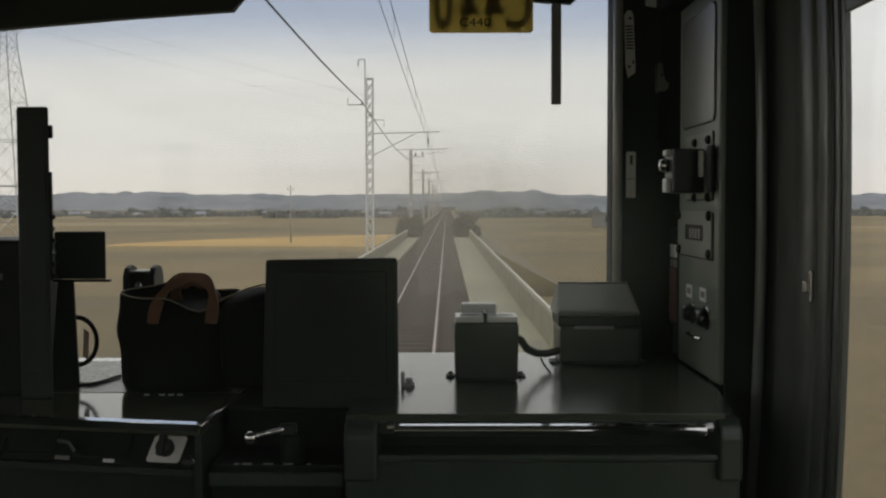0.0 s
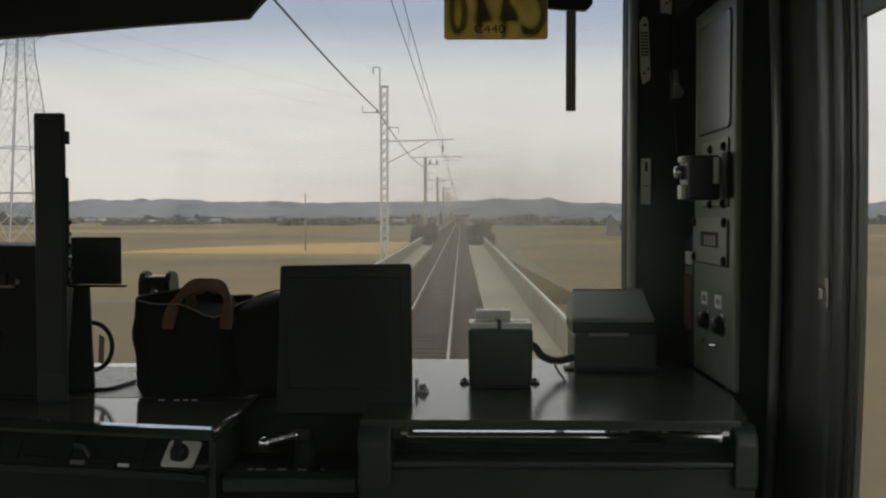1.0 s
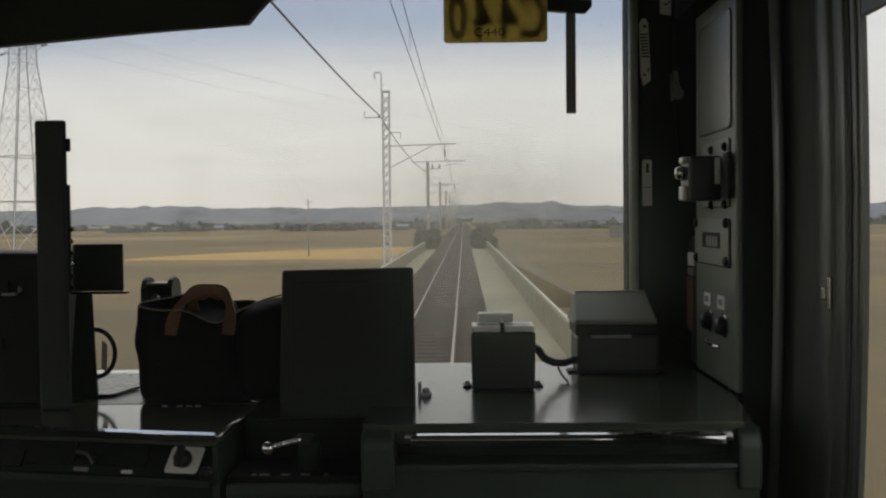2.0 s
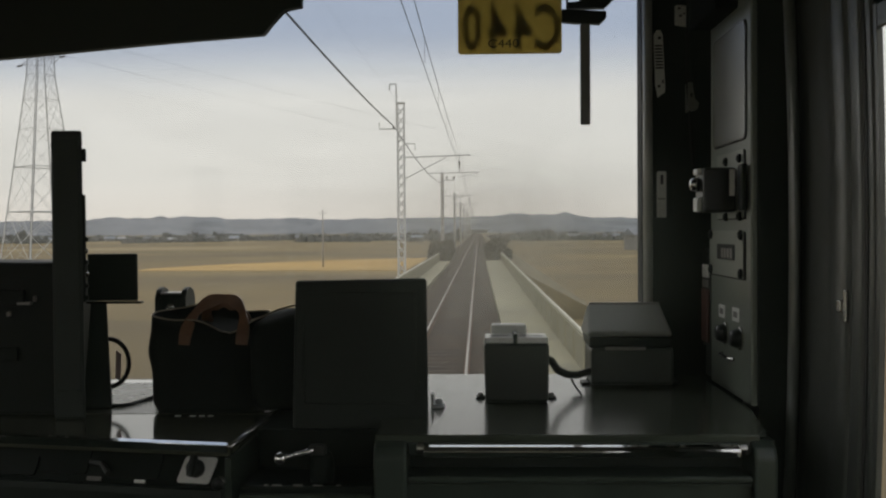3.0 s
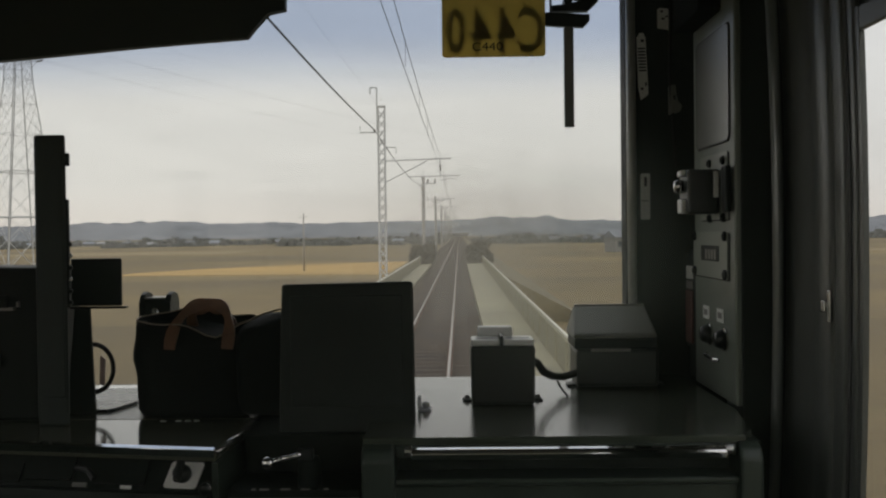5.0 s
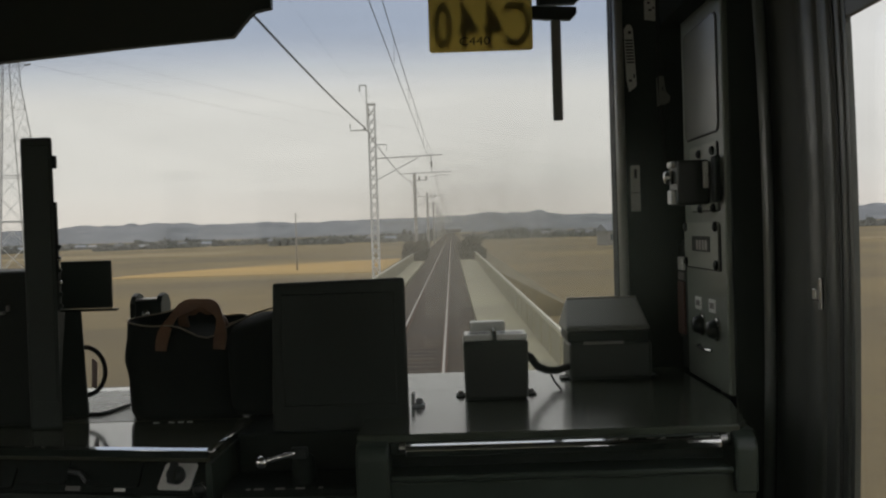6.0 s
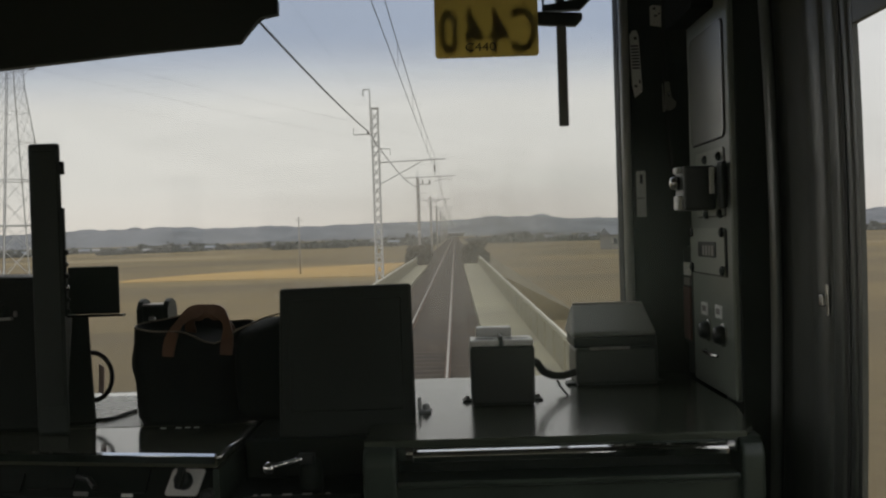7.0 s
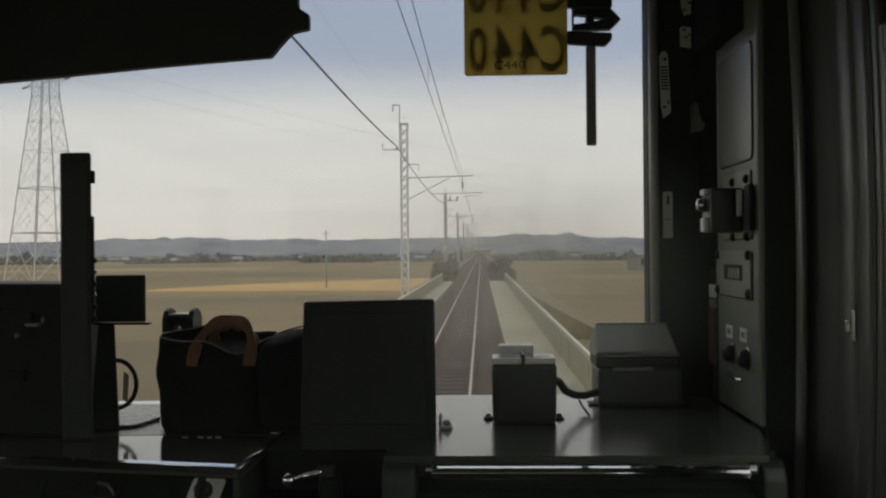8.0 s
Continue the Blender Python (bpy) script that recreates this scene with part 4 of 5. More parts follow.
# ---- right-hand desk ----
desk = thing("assistant_desk", (0.2, 2.2, FLOOR_Z), "grey-green steel desk with a polished reflecting top", "desk")
ring = [(-0.186, 1.885), (0.520, 1.885), (0.545, 1.93), (0.576, 2.16), (0.576, 2.685), (-0.186, 2.685)]
part("desktop", hull([(x, y, 1.995) for x, y in ring], [(x, y, 2.02) for x, y in ring], bevel=0.003), DESK, desk, "polished grey reflecting desktop")
part("body", box(-0.18, 0.57, 1.96, 2.68, FLOOR_Z, 1.994), PAINT, desk)
part("front_panel", box(-0.186, 0.545, 1.872, 1.955, FLOOR_Z, 1.936, 0.006), PAINT, desk)
part("ledge", box(-0.124, 0.502, 1.858, 1.955, 1.937, 1.949, 0.004), PAINT, desk)
for x0, x1 in ((-0.186, -0.125), (0.503, 0.545)):
    bm = prism([(1.852, 1.90), (1.852, 1.985), (1.862, 2.002), (1.884, 2.010), (1.96, 2.010), (1.96, 1.90)], "x", x0, x1, bevel=0.006)
    part("side_cheek", bm, PAINT, desk)
part("recess_back", box(-0.124, 0.502, 1.93, 1.955, 1.95, 1.993), DARK, desk)
part("front_rail", prism([(1.850, 1.986), (1.849, 1.996), (1.8515, 2.0020), (1.8545, 2.0040), (1.8640, 2.0066), (1.868, 2.0050), (1.870, 1.986)], "x", -0.094, 0.478, bevel=0.0012), CHROME, desk, "bright chrome front rail")
part("rail_lip", box(-0.124, 0.502, 1.874, 1.884, 1.985, 2.007, 0.003), PAINT, desk)
for x in (-0.1, 0.484):
    part("rail_end", lathe([(0.006, x - 0.008), (0.011, x - 0.006), (0.011, x + 0.006), (0.006, x + 0.008)], (0, 1.862, 2.000), "x", 14), STEEL, desk)

# ---- driver's desk ----
def front_y(x):
    return 1.893 - 0.185 * (x + 0.462)


dd = thing("driver_desk", (-1.0, 2.3, FLOOR_Z), "dark driver's desk with a polished steel top and chrome edge", "driver desk")
ring = [(-0.462, front_y(-0.462) + 0.0075), (-0.452, 2.213), (-2.05, 2.213), (-2.05, front_y(-2.05) + 0.0075)]
part("desktop", hull([(x, y, 1.975) for x, y in ring], [(x, y, 2.0) for x, y in ring], bevel=0.003), DESKPLATE, dd, "polished reflecting desk plate")
part("rear_top", box(-2.1, -0.452, 2.228, 2.685, 1.975, 1.998, 0.003), DESKREAR, dd, "worn rear desk plate")
ring = [(-0.464, front_y(-0.464) - 0.004), (-0.464, front_y(-0.464) + 0.007), (-2.05, front_y(-2.05) + 0.007), (-2.05, front_y(-2.05) - 0.004)]
part("front_edge", hull([(x, y, 1.985) for x, y in ring], [(x, y, 1.9992 if k in (0, 3) else 2.0030) for k, (x, y) in enumerate(ring)], bevel=0.0008), CHROME, dd, "bright chrome edge strip")
part("side_edge", tube([(-0.459, 1.895, 1.996), (-0.449, 2.215, 1.996)], 0.005, 10), STEEL, dd, "steel side edge", smooth=True)
part("side_panel", hull([(-0.470, 1.905, FLOOR_Z), (-0.454, 1.905, FLOOR_Z), (-0.450, 2.66, FLOOR_Z), (-0.470, 2.66, FLOOR_Z)],
                        [(-0.470, 1.897, 1.974), (-0.458, 1.897, 1.974), (-0.450, 2.66, 1.974), (-0.470, 2.66, 1.974)]), PAINT, dd)


def fascia(x0, x1, top, bottom, out0, out1, thick=0.02):
    """A slice of the sloping control face between two places along the desk's edge."""
    a, b = front_y(x0), front_y(x1)
    return hull([(x0, a + out1, bottom), (x1, b + out1, bottom), (x1, b + out1 + thick, bottom), (x0, a + out1 + thick, bottom)],
                [(x0, a + out0, top), (x1, b + out0, top), (x1, b + out0 + thick, top), (x0, a + out0 + thick, top)])


part("control_face", fascia(-2.05, -0.472, 1.974, 1.918, 0.03, -0.005), BLACK, dd, "sloping dark control face")
part("lower_ledge", fascia(-2.05, -0.472, 1.917, 1.905, -0.02, -0.022, 0.05), DARK, dd)
part("lower_front", fascia(-2.05, -0.472, 1.904, FLOOR_Z, 0.01, 0.01, 0.03), DARK, dd)


def on_face(x, s):
    """A place on the control face: s runs from 0 at its top to 1 at its foot."""
    return Vector((x, front_y(x) + 0.03 - 0.035 * s, 1.974 - 0.056 * s))


def face_plate(x, s, w, h, thick, material, name, label="", lean=0.0):
    c = on_face(x, s)
    slope = math.atan2(0.056, 0.035)
    m = Matrix.Translation(c) @ Euler((slope, 0, -0.183)).to_matrix().to_4x4()
    bm = bmesh.new()
    ring = [(px + lean * py, py) for px, py in rounded_rect(0, 0, w, h, min(w, h) * 0.12)]
    hull([(px, py, 0.0) for px, py in ring], [(px, py, thick) for px, py in ring], bm)
    bm.transform(m)
    return part(name, bm, material, dd, label), m


plate, m = face_plate(-0.527, 0.50, 0.066, 0.052, 0.003, WHITE, "switch_plate", "pale slanted switch plate", 0.16)
bm = lathe([(0.016, 0.003), (0.018, 0.012), (0.015, 0.022), (0.010, 0.026)], (0, 0, 0), "z", 18)
box(-0.007, 0.007, -0.021, 0.021, 0.02, 0.034, 0.004, bm=bm)
bm.transform(m)
part("selector_knob", bm, PLASTIC, plate, "black selector knob")
for k, (x, s, w, h, material) in enumerate(((-0.655, 0.45, 0.11, 0.05, BLACK), (-0.80, 0.4, 0.10, 0.05, BLACK), (-0.64, 0.92, 0.022, 0.006, LABEL), (-0.735, 0.9, 0.03, 0.008, FRAME), (-0.89, 0.6, 0.06, 0.04, BLACK))):
    face_plate(x, s, w, h, 0.004, material, "switch_cover" if material is BLACK else "name_plate")
c = on_face(-0.478, 0.78)
part("push_knob", lathe([(0.007, 0.006), (0.009, 0.0), (0.009, -0.016), (0.0115, -0.019), (0.012, -0.026), (0.006, -0.031)], tuple(c), "y", 18), PLASTIC, dd, "black push knob with a worn rim", smooth=True)
part("knob_rim", lathe([(0.0112, -0.0195), (0.0128, -0.021), (0.0128, -0.0235), (0.0112, -0.025)], tuple(c), "y", 18), STEEL, dd, "worn bright knob rim", smooth=True)
part("key_lever", tube([tuple(on_face(-0.745, 0.35) + Vector((0, -0.01, 0))), tuple(on_face(-0.715, 0.38) + Vector((0, -0.025, 0.002))), tuple(on_face(-0.700, 0.55) + Vector((0, -0.028, -0.002)))], 0.006, 8), PLASTIC, dd)
bm = bmesh.new()
for x in (-0.645, -0.612, -0.592, -0.573):
    box(x - 0.006, x + 0.006, 2.186, 2.190, 2.0003, 2.0012, bm=bm)
part("engraved_marks", bm, LABEL, dd, "row of small worn pale marks")

# console between the desks
con = thing("brake_console", (-0.32, 2.0, FLOOR_Z), "dark console with a chrome lever between the desks", "control console")
part("body", box(-0.445, -0.192, 1.91, 2.25, FLOOR_Z, 1.918, 0.004), BLACK, con)
part("rear_block", box(-0.44, -0.192, 2.04, 2.40, 1.919, 2.0, 0.005), BLACK, con)
part("front_edge", box(-0.445, -0.192, 1.896, 1.909, 1.88, 1.905, 0.003), PAINT, con)
lev = part("lever", tube([(-0.356, 1.900, 1.9755), (-0.312, 1.906, 1.985), (-0.300, 1.912, 1.988)], [0.0058, 0.0050, 0.0050], 12), CHROME, con, "chrome brake lever", smooth=True)
part("lever_grip", lathe([(0.004, -0.016), (0.010, -0.013), (0.0125, -0.004), (0.0125, 0.004), (0.010, 0.013), (0.004, 0.016)], (-0.364, 1.897, 1.974), "y", 16), CHROME, lev, "round chrome lever end", smooth=True)
part("lever_boss", lathe([(0.022, 1.919), (0.024, 1.93), (0.022, 1.965), (0.018, 1.976), (0.008, 1.980)], (-0.292, 1.935, 0), "z", 18), BLACK, con, "black lever boss", smooth=True)
part("lever_clamp", box(-0.312, -0.281, 1.905, 1.925, 1.976, 1.996, 0.003), PLASTIC, lev, "dark clamp at the lever's root")
for x in (-0.395, -0.375, -0.335, -0.297, -0.258):
    w = 0.009 if x in (-0.375, -0.335, -0.297) else 0.004
    part("name_plate", box(x - w, x + w, 1.909, 1.916, 1.9185, 1.921), FRAME, con)

# ---- things on the desks ----
mon = thing("monitor_housing", (-0.23, 2.1, 2.0), "large black monitor housing seen from behind", "monitor")
part("shell", hull([(-0.372, 2.055, 1.99), (-0.094, 2.055, 1.99), (-0.100, 2.17, 1.99), (-0.366, 2.17, 1.99)],
                   [(-0.363, 2.055, 2.299), (-0.096, 2.055, 2.303), (-0.104, 2.14, 2.298), (-0.355, 2.14, 2.294)], bevel=0.006), SHELL, mon)
part("back_plate", box(-0.345, -0.118, 2.050, 2.056, 2.05, 2.275, 0.002), SHELL, mon)
br = part("hinge_bracket", box(-0.094, -0.066, 2.16, 2.20, 2.02, 2.026, 0.002), GALV, mon, "small steel foot bracket")
part("bracket_upright", box(-0.095, -0.088, 2.17, 2.20, 2.02, 2.05, 0.002), GALV, br)
part("bracket_bolt", lathe([(0.005, 0), (0.008, 0.002), (0.008, 0.009), (0.004, 0.012)], (-0.078, 2.18, 2.026), "z", 10), GALV, br)

sb = thing("relay_box", (0.091, 2.30, 2.02), "small dark grey box with pale lid plates", "equipment box")
part("body", hull([(0.0215, 2.237, 2.02), (0.160, 2.237, 2.02), (0.160, 2.372, 2.02), (0.0215, 2.372, 2.02)],
                  [(0.0195, 2.235, 2.150), (0.162, 2.235, 2.150), (0.162, 2.372, 2.150), (0.0195, 2.372, 2.150)], bevel=0.007), RELAYGREY, sb)
for x0, x1 in ((0.0215, 0.084), (0.092, 0.159)):
    lp = part("lid_plate", box(x0, x1, 2.230, 2.318, 2.1505, 2.1640, 0.003), LIDWHITE, sb, "pale lid plate")
    part("lid_slot", box(x0 + 0.010, x1 - 0.010, 2.262, 2.272, 2.1635, 2.1648), HOUSING, lp, "dark slot")
part("rear_cover", box(0.037, 0.116, 2.320, 2.366, 2.1505, 2.1835, 0.004), LIDWHITE, sb, "pale raised cover")
part("lid_catch", box(0.0845, 0.0915, 2.226, 2.300, 2.150, 2.172, 0.001), PLASTIC, sb, "dark catch between the plates")
for x0, x1 in ((0.001, 0.0215), (0.160, 0.181)):
    f = part("foot", box(x0, x1, 2.285, 2.322, 2.02, 2.024, 0.001), HOUSING, sb)
    part("bolt", lathe([(0.004, 0), (0.006, 0.001), (0.006, 0.006), (0.003, 0.008)], ((x0 + x1) / 2, 2.304, 2.024), "z", 10), FRAME, f)
part("cable", tube([(0.155, 2.30, 2.112), (0.172, 2.305, 2.102), (0.187, 2.34, 2.078), (0.212, 2.38, 2.062), (0.24, 2.43, 2.053), (0.285, 2.50, 2.053)], 0.009, 10), RUBBER, sb, "thick black cable", smooth=True)
part("thin_lead", tube([(0.226, 2.41, 2.046), (0.231, 2.39, 2.034), (0.241, 2.33, 2.0225)], 0.0028, 6), RUBBER, sb, "thin dark lead")

cs = thing("sloped_case", (0.376, 2.54, 2.02), "grey metal case with a sloping lid on the desk", "equipment case")
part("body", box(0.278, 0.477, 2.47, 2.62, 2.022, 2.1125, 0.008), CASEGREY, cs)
# black band in place of the shadow under the lid's overhang
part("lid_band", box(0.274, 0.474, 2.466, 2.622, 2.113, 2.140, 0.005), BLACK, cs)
# lid grey is lifted over the body's to paint the light on it
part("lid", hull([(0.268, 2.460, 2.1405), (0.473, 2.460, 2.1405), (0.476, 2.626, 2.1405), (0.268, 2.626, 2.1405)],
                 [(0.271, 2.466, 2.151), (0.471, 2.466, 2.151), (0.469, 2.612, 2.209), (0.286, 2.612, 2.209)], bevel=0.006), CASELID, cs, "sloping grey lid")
part("hasp", box(0.311, 0.408, 2.458, 2.466, 2.108, 2.116, 0.002), FRAME, cs, "thin steel hasp strip")
part("hinge_strip", box(0.290, 0.468, 2.614, 2.624, 2.2, 2.212, 0.002), FRAME, cs)
for x0, x1 in ((0.258, 0.278), (0.477, 0.495)):
    part("foot", box(x0, x1, 2.49, 2.54, 2.02, 2.026, 0.002), HOUSING, cs)
part("body_base", box(0.282, 0.473, 2.48, 2.61, 2.0202, 2.0215), RUBBER, cs)


def make_bag():
    bag = thing("driver_bag", (-0.56, 2.29, 2.0), "soft black nylon bag with tan leather handles, standing open", "bag")
    r = random.Random(3)
    bm = bmesh.new()
    rings = []
    levels, k = 13, 44
    for j in range(levels):
        f = j / (levels - 1)
        z = 2.0005 + 0.212 * f
        grow = 1.0 + 0.06 * math.sin(f * 2.6) - (0.10 if j == 0 else 0)
        ring = []
        for i in range(k):
            a = math.tau * i / k
            c, s = math.cos(a), math.sin(a)
            q = 3.4
            rr = (abs(c) ** q + abs(s) ** q) ** (-1 / q)
            x = -0.597 + 0.126 * grow * rr * c
            y = 2.295 + 0.090 * grow * rr * s * (1 - 0.25 * f)
            wob = 0.010 * noise.noise(Vector((x * 14, y * 14, z * 16)))
            near, back = max(0, -s) ** 0.5, max(0, s) ** 0.5
            dip = f * f * (near * (0.004 + 0.031 * math.exp(-((x + 0.535) / (0.060 if x < -0.535 else 0.045)) ** 2)) - back * 0.024 * math.exp(-((x + 0.625) / 0.065) ** 2) + 0.003 * math.sin(x * 55))
            ring.append(bm.verts.new((x + wob * c, y + wob * s, z - dip)))
        rings.append(ring)
    for p, q in zip(rings, rings[1:]):
        for i in range(k):
            bm.faces.new((p[i], p[(i + 1) % k], q[(i + 1) % k], q[i]))
    bm.faces.new(rings[0][::-1])
    top = [v.co.copy() for v in rings[-1]]
    inner = [bm.verts.new((v.co + (Vector((-0.59, 2.295, v.co.z)) - v.co) * 0.12) + Vector((0, 0, -0.03))) for v in rings[-1]]
    for i in range(k):
        bm.faces.new((rings[-1][i], rings[-1][(i + 1) % k], inner[(i + 1) % k], inner[i]))
    bm.faces.new(inner)
    part("body", bm, BAGCLOTH, bag, smooth=True)
    part("piping", tube(top, 0.0018, 6, closed=True), PIPING, bag, "pale edge piping", smooth=True)

    def strap(x0, x1, z0, peak, y, lean, wide, skew):
        bm = bmesh.new()
        pts = []
        for i in range(25):
            f = i / 24
            a = math.pi * f
            x = (x0 + x1) / 2 - (x1 - x0) / 2 * math.cos(a) * (1 + 0.06 * math.sin(a)) + skew * math.sin(a)
            z = z0 + (peak - z0) * math.sin(a) ** 0.75
            pts.append(Vector((x, y + lean * math.sin(a), z)))
        rows = []
        for i, p in enumerate(pts):
            d = (pts[min(i + 1, 24)] - pts[max(i - 1, 0)]).normalized()
            nrm = Vector((-d.z, 0, d.x))
            w = wide * (0.5 + 0.12 * math.sin(i * 0.9))
            t = Vector((0, 0.003, 0))
            rows.append([bm.verts.new(p + nrm * w - t), bm.verts.new(p - nrm * w - t), bm.verts.new(p - nrm * w + t), bm.verts.new(p + nrm * w + t)])
        for p, q in zip(rows, rows[1:]):
            for i in range(4):
                bm.faces.new((p[i], p[(i + 1) % 4], q[(i + 1) % 4], q[i]))
        bm.faces.new(rows[0][::-1])
        bm.faces.new(rows[-1])
        return bm
    part("handle", strap(-0.634, -0.508, 2.153, 2.251, 2.203, 0.05, 0.024, 0.012), LEATHER, bag, "tan leather handle")
    part("handle", strap(-0.612, -0.524, 2.19, 2.240, 2.32, -0.05, 0.026, 0.004), LEATHER, bag, "tan leather handle")
    bm = bmesh.new()
    bmesh.ops.create_icosphere(bm, subdivisions=3, radius=1.0)
    for v in bm.verts:
        c = Vector([math.copysign(abs(a) ** 0.36, a) for a in v.co])
        v.co = Vector((-0.428 + 0.068 * c.x, 2.285 + 0.075 * c.y, 2.110 + 0.1095 * c.z)) + 0.010 * noise.noise_vector(v.co * 2.3) * (c.z > -0.5)
        v.co.z += max(0, c.z) * (0.28 * (v.co.x + 0.428) + 0.004 * math.sin(v.co.x * 130))
    pk = part("side_pocket", bm, BAGCLOTH, bag, smooth=True)
    part("piping", tube([(-0.489, 2.212, 2.205), (-0.461, 2.214, 2.214), (-0.430, 2.216, 2.228), (-0.399, 2.222, 2.236), (-0.366, 2.23, 2.238)], 0.0022, 6), PIPING, pk, "pale edge piping", smooth=True)


make_bag()

wm = thing("wiper_motor", (-0.75, 2.55, 2.0), "dark bracketed wiper motor at the windscreen foot", "wiper motor")
part("body", box(-0.788, -0.730, 2.52, 2.60, 1.998, 2.243, 0.006), HOUSING, wm)
part("top_plate", box(-0.786, -0.732, 2.522, 2.598, 2.2435, 2.247, 0.001), FRAME, wm, "worn bright top edge")
for x in (-0.798, -0.7335):
    part("ear", prism([(2.515, 2.0), (2.60, 2.0), (2.60, 2.236), (2.585, 2.254), (2.555, 2.261), (2.53, 2.254), (2.515, 2.236)], "x", x, x + 0.014, bevel=0.002), HOUSING, wm)
part("boss", lathe([(0.010, 0.0), (0.010, -0.008), (0.005, -0.011)], (-0.758, 2.52, 2.212), "y", 14), STEEL, wm)

up = thing("upright_housing", (-0.866, 2.18, 2.0), "tall narrow charcoal equipment housing standing on the desk", "equipment housing")
part("body", hull([(-0.901, 2.15, 2.0), (-0.832, 2.15, 2.0), (-0.872, 2.235, 2.0), (-0.915, 2.235, 2.0)],
                  [(-0.901, 2.15, 2.617), (-0.832, 2.15, 2.617), (-0.872, 2.235, 2.612), (-0.915, 2.235, 2.612)], bevel=0.006), HOUSING, up)
part("front_cover", box(-0.894, -0.839, 2.146, 2.151, 2.06, 2.60, 0.002), HOUSING, up)
part("catch", box(-0.836, -0.827, 2.151, 2.162, 2.55, 2.578, 0.003), BLACK, up)
part("catch", box(-0.836, -0.830, 2.152, 2.162, 2.25, 2.48, 0.002), BLACK, up)
for z in (2.385, 2.36, 2.335, 2.31, 2.285, 2.26):
    part("screw", lathe([(0.006, 0.0), (0.006, 0.004), (0.003, 0.007)], (-0.832, 2.158, z), "x", 10), STEEL if z in (2.31, 2.36) else BLACK, up)

du = thing("side_display", (-0.83, 2.33, 2.0), "dark box on a flared stand beside the housing", "display unit")
part("head", hull([(-0.883, 2.30, 2.243), (-0.766, 2.30, 2.243), (-0.796, 2.37, 2.243), (-0.9, 2.37, 2.243)],
                  [(-0.883, 2.30, 2.351), (-0.766, 2.30, 2.351), (-0.796, 2.37, 2.347), (-0.9, 2.37, 2.347)], bevel=0.004), HOUSING, du)
part("flange", box(-0.885, -0.757, 2.294, 2.31, 2.237, 2.242, 0.001), BLACK, du)
part("stand", hull([(-0.895, 2.29, 2.0), (-0.826, 2.29, 2.0), (-0.85, 2.36, 2.0), (-0.91, 2.36, 2.0)], [(-0.88, 2.31, 2.238), (-0.842, 2.31, 2.238), (-0.86, 2.35, 2.238), (-0.89, 2.35, 2.238)], bevel=0.004), HOUSING, du)

ic = thing("instrument_cluster", (-1.2, 2.35, 2.0), "black instrument cluster hood with dim dials", "instrument cluster")
part("hood", hull([(-1.75, 2.22, 2.0), (-0.915, 2.20, 2.0), (-0.915, 2.5, 2.0), (-1.75, 2.5, 2.0)], [(-1.75, 2.23, 2.345), (-0.915, 2.21, 2.334), (-0.915, 2.42, 2.334), (-1.75, 2.42, 2.345)], bevel=0.008), BLACK, ic)
for x, z, w, h in ((-0.985, 2.245, 0.03, 0.006), (-1.02, 2.222, 0.006, 0.010), (-0.962, 2.255, 0.004, 0.012)):
    part("pilot_lamp", box(x - w / 2, x + w / 2, 2.196, 2.212, z - h / 2, z + h / 2, 0.001), FRAME, ic)
part("gauge_glass", box(-1.06, -0.985, 2.198, 2.206, 2.24, 2.275, 0.002), BLACK, ic, "dim gauge strip")
part("gauge_glass", box(-1.05, -1.0, 2.196, 2.204, 2.12, 2.15, 0.002), BLACK, ic, "dim gauge strip")

cl = thing("coiled_cord", (-0.8, 2.36, 2.0), "black looped cord with a pale tag hanging by the stand", "cord")
pts = []
for i in range(22):
    a = radians(115 - 225 * i / 21)
    pts.append((-0.846 + 0.046 * math.cos(a), 2.33, 2.098 + 0.055 * math.sin(a)))
part("cord", tube(pts, 0.0055, 8), RUBBER, cl, smooth=True)
part("tag", hull([(-0.832, 2.327, 2.062), (-0.820, 2.327, 2.056), (-0.820, 2.331, 2.056), (-0.832, 2.331, 2.062)], [(-0.829, 2.327, 2.128), (-0.817, 2.327, 2.118), (-0.817, 2.331, 2.118), (-0.829, 2.331, 2.128)], bevel=0.001), PINK, cl, "faded pinkish tag")
single("bent_rod", tube([(-0.96, 2.312, 2.0018), (-0.81, 2.314, 2.0018), (-0.800, 2.33, 2.0018), (-0.778, 2.425, 2.0020)], 0.0038, 8), BLACK, "thin black bent metal rod lying on the desk", "rod")

fly = random.Random(21)
for k in range(10):
    x, z, r = fly.uniform(-0.55, 0.38), fly.uniform(2.72, 2.98), fly.uniform(0.0006, 0.0016)
    speck = part("insect_speck", lathe([(r * 0.6, -0.0006), (r, 0.0), (r * 0.5, 0.0006)], (x, GLASS_Y + 0.036, z), "y", 7), HOUSING, win, "dried insect speck" if k == 0 else "")
# ---- overhead things at the windscreen ----
sv = thing("sun_visor", (-1.2, 2.5, 2.9), "dark rigid sun visor board below the ceiling", "sun visor")
outline = [(-2.1, 2.765), (-1.16, 2.832), (-0.80, 2.862), (-0.515, 2.881), (-0.474, 2.934), (-0.462, 2.944), (-0.42, 2.948), (-0.42, 2.985), (-0.45, 3.0), (-0.45, 3.21), (-2.1, 3.21)]
part("board", prism(outline, "y", 2.495, 2.525, bevel=0.003), SHADECLOTH, sv)
part("hinge_rod", tube([(-2.1, 2.54, 3.05), (-0.44, 2.54, 3.05)], 0.01, 8), BLACK, sv)

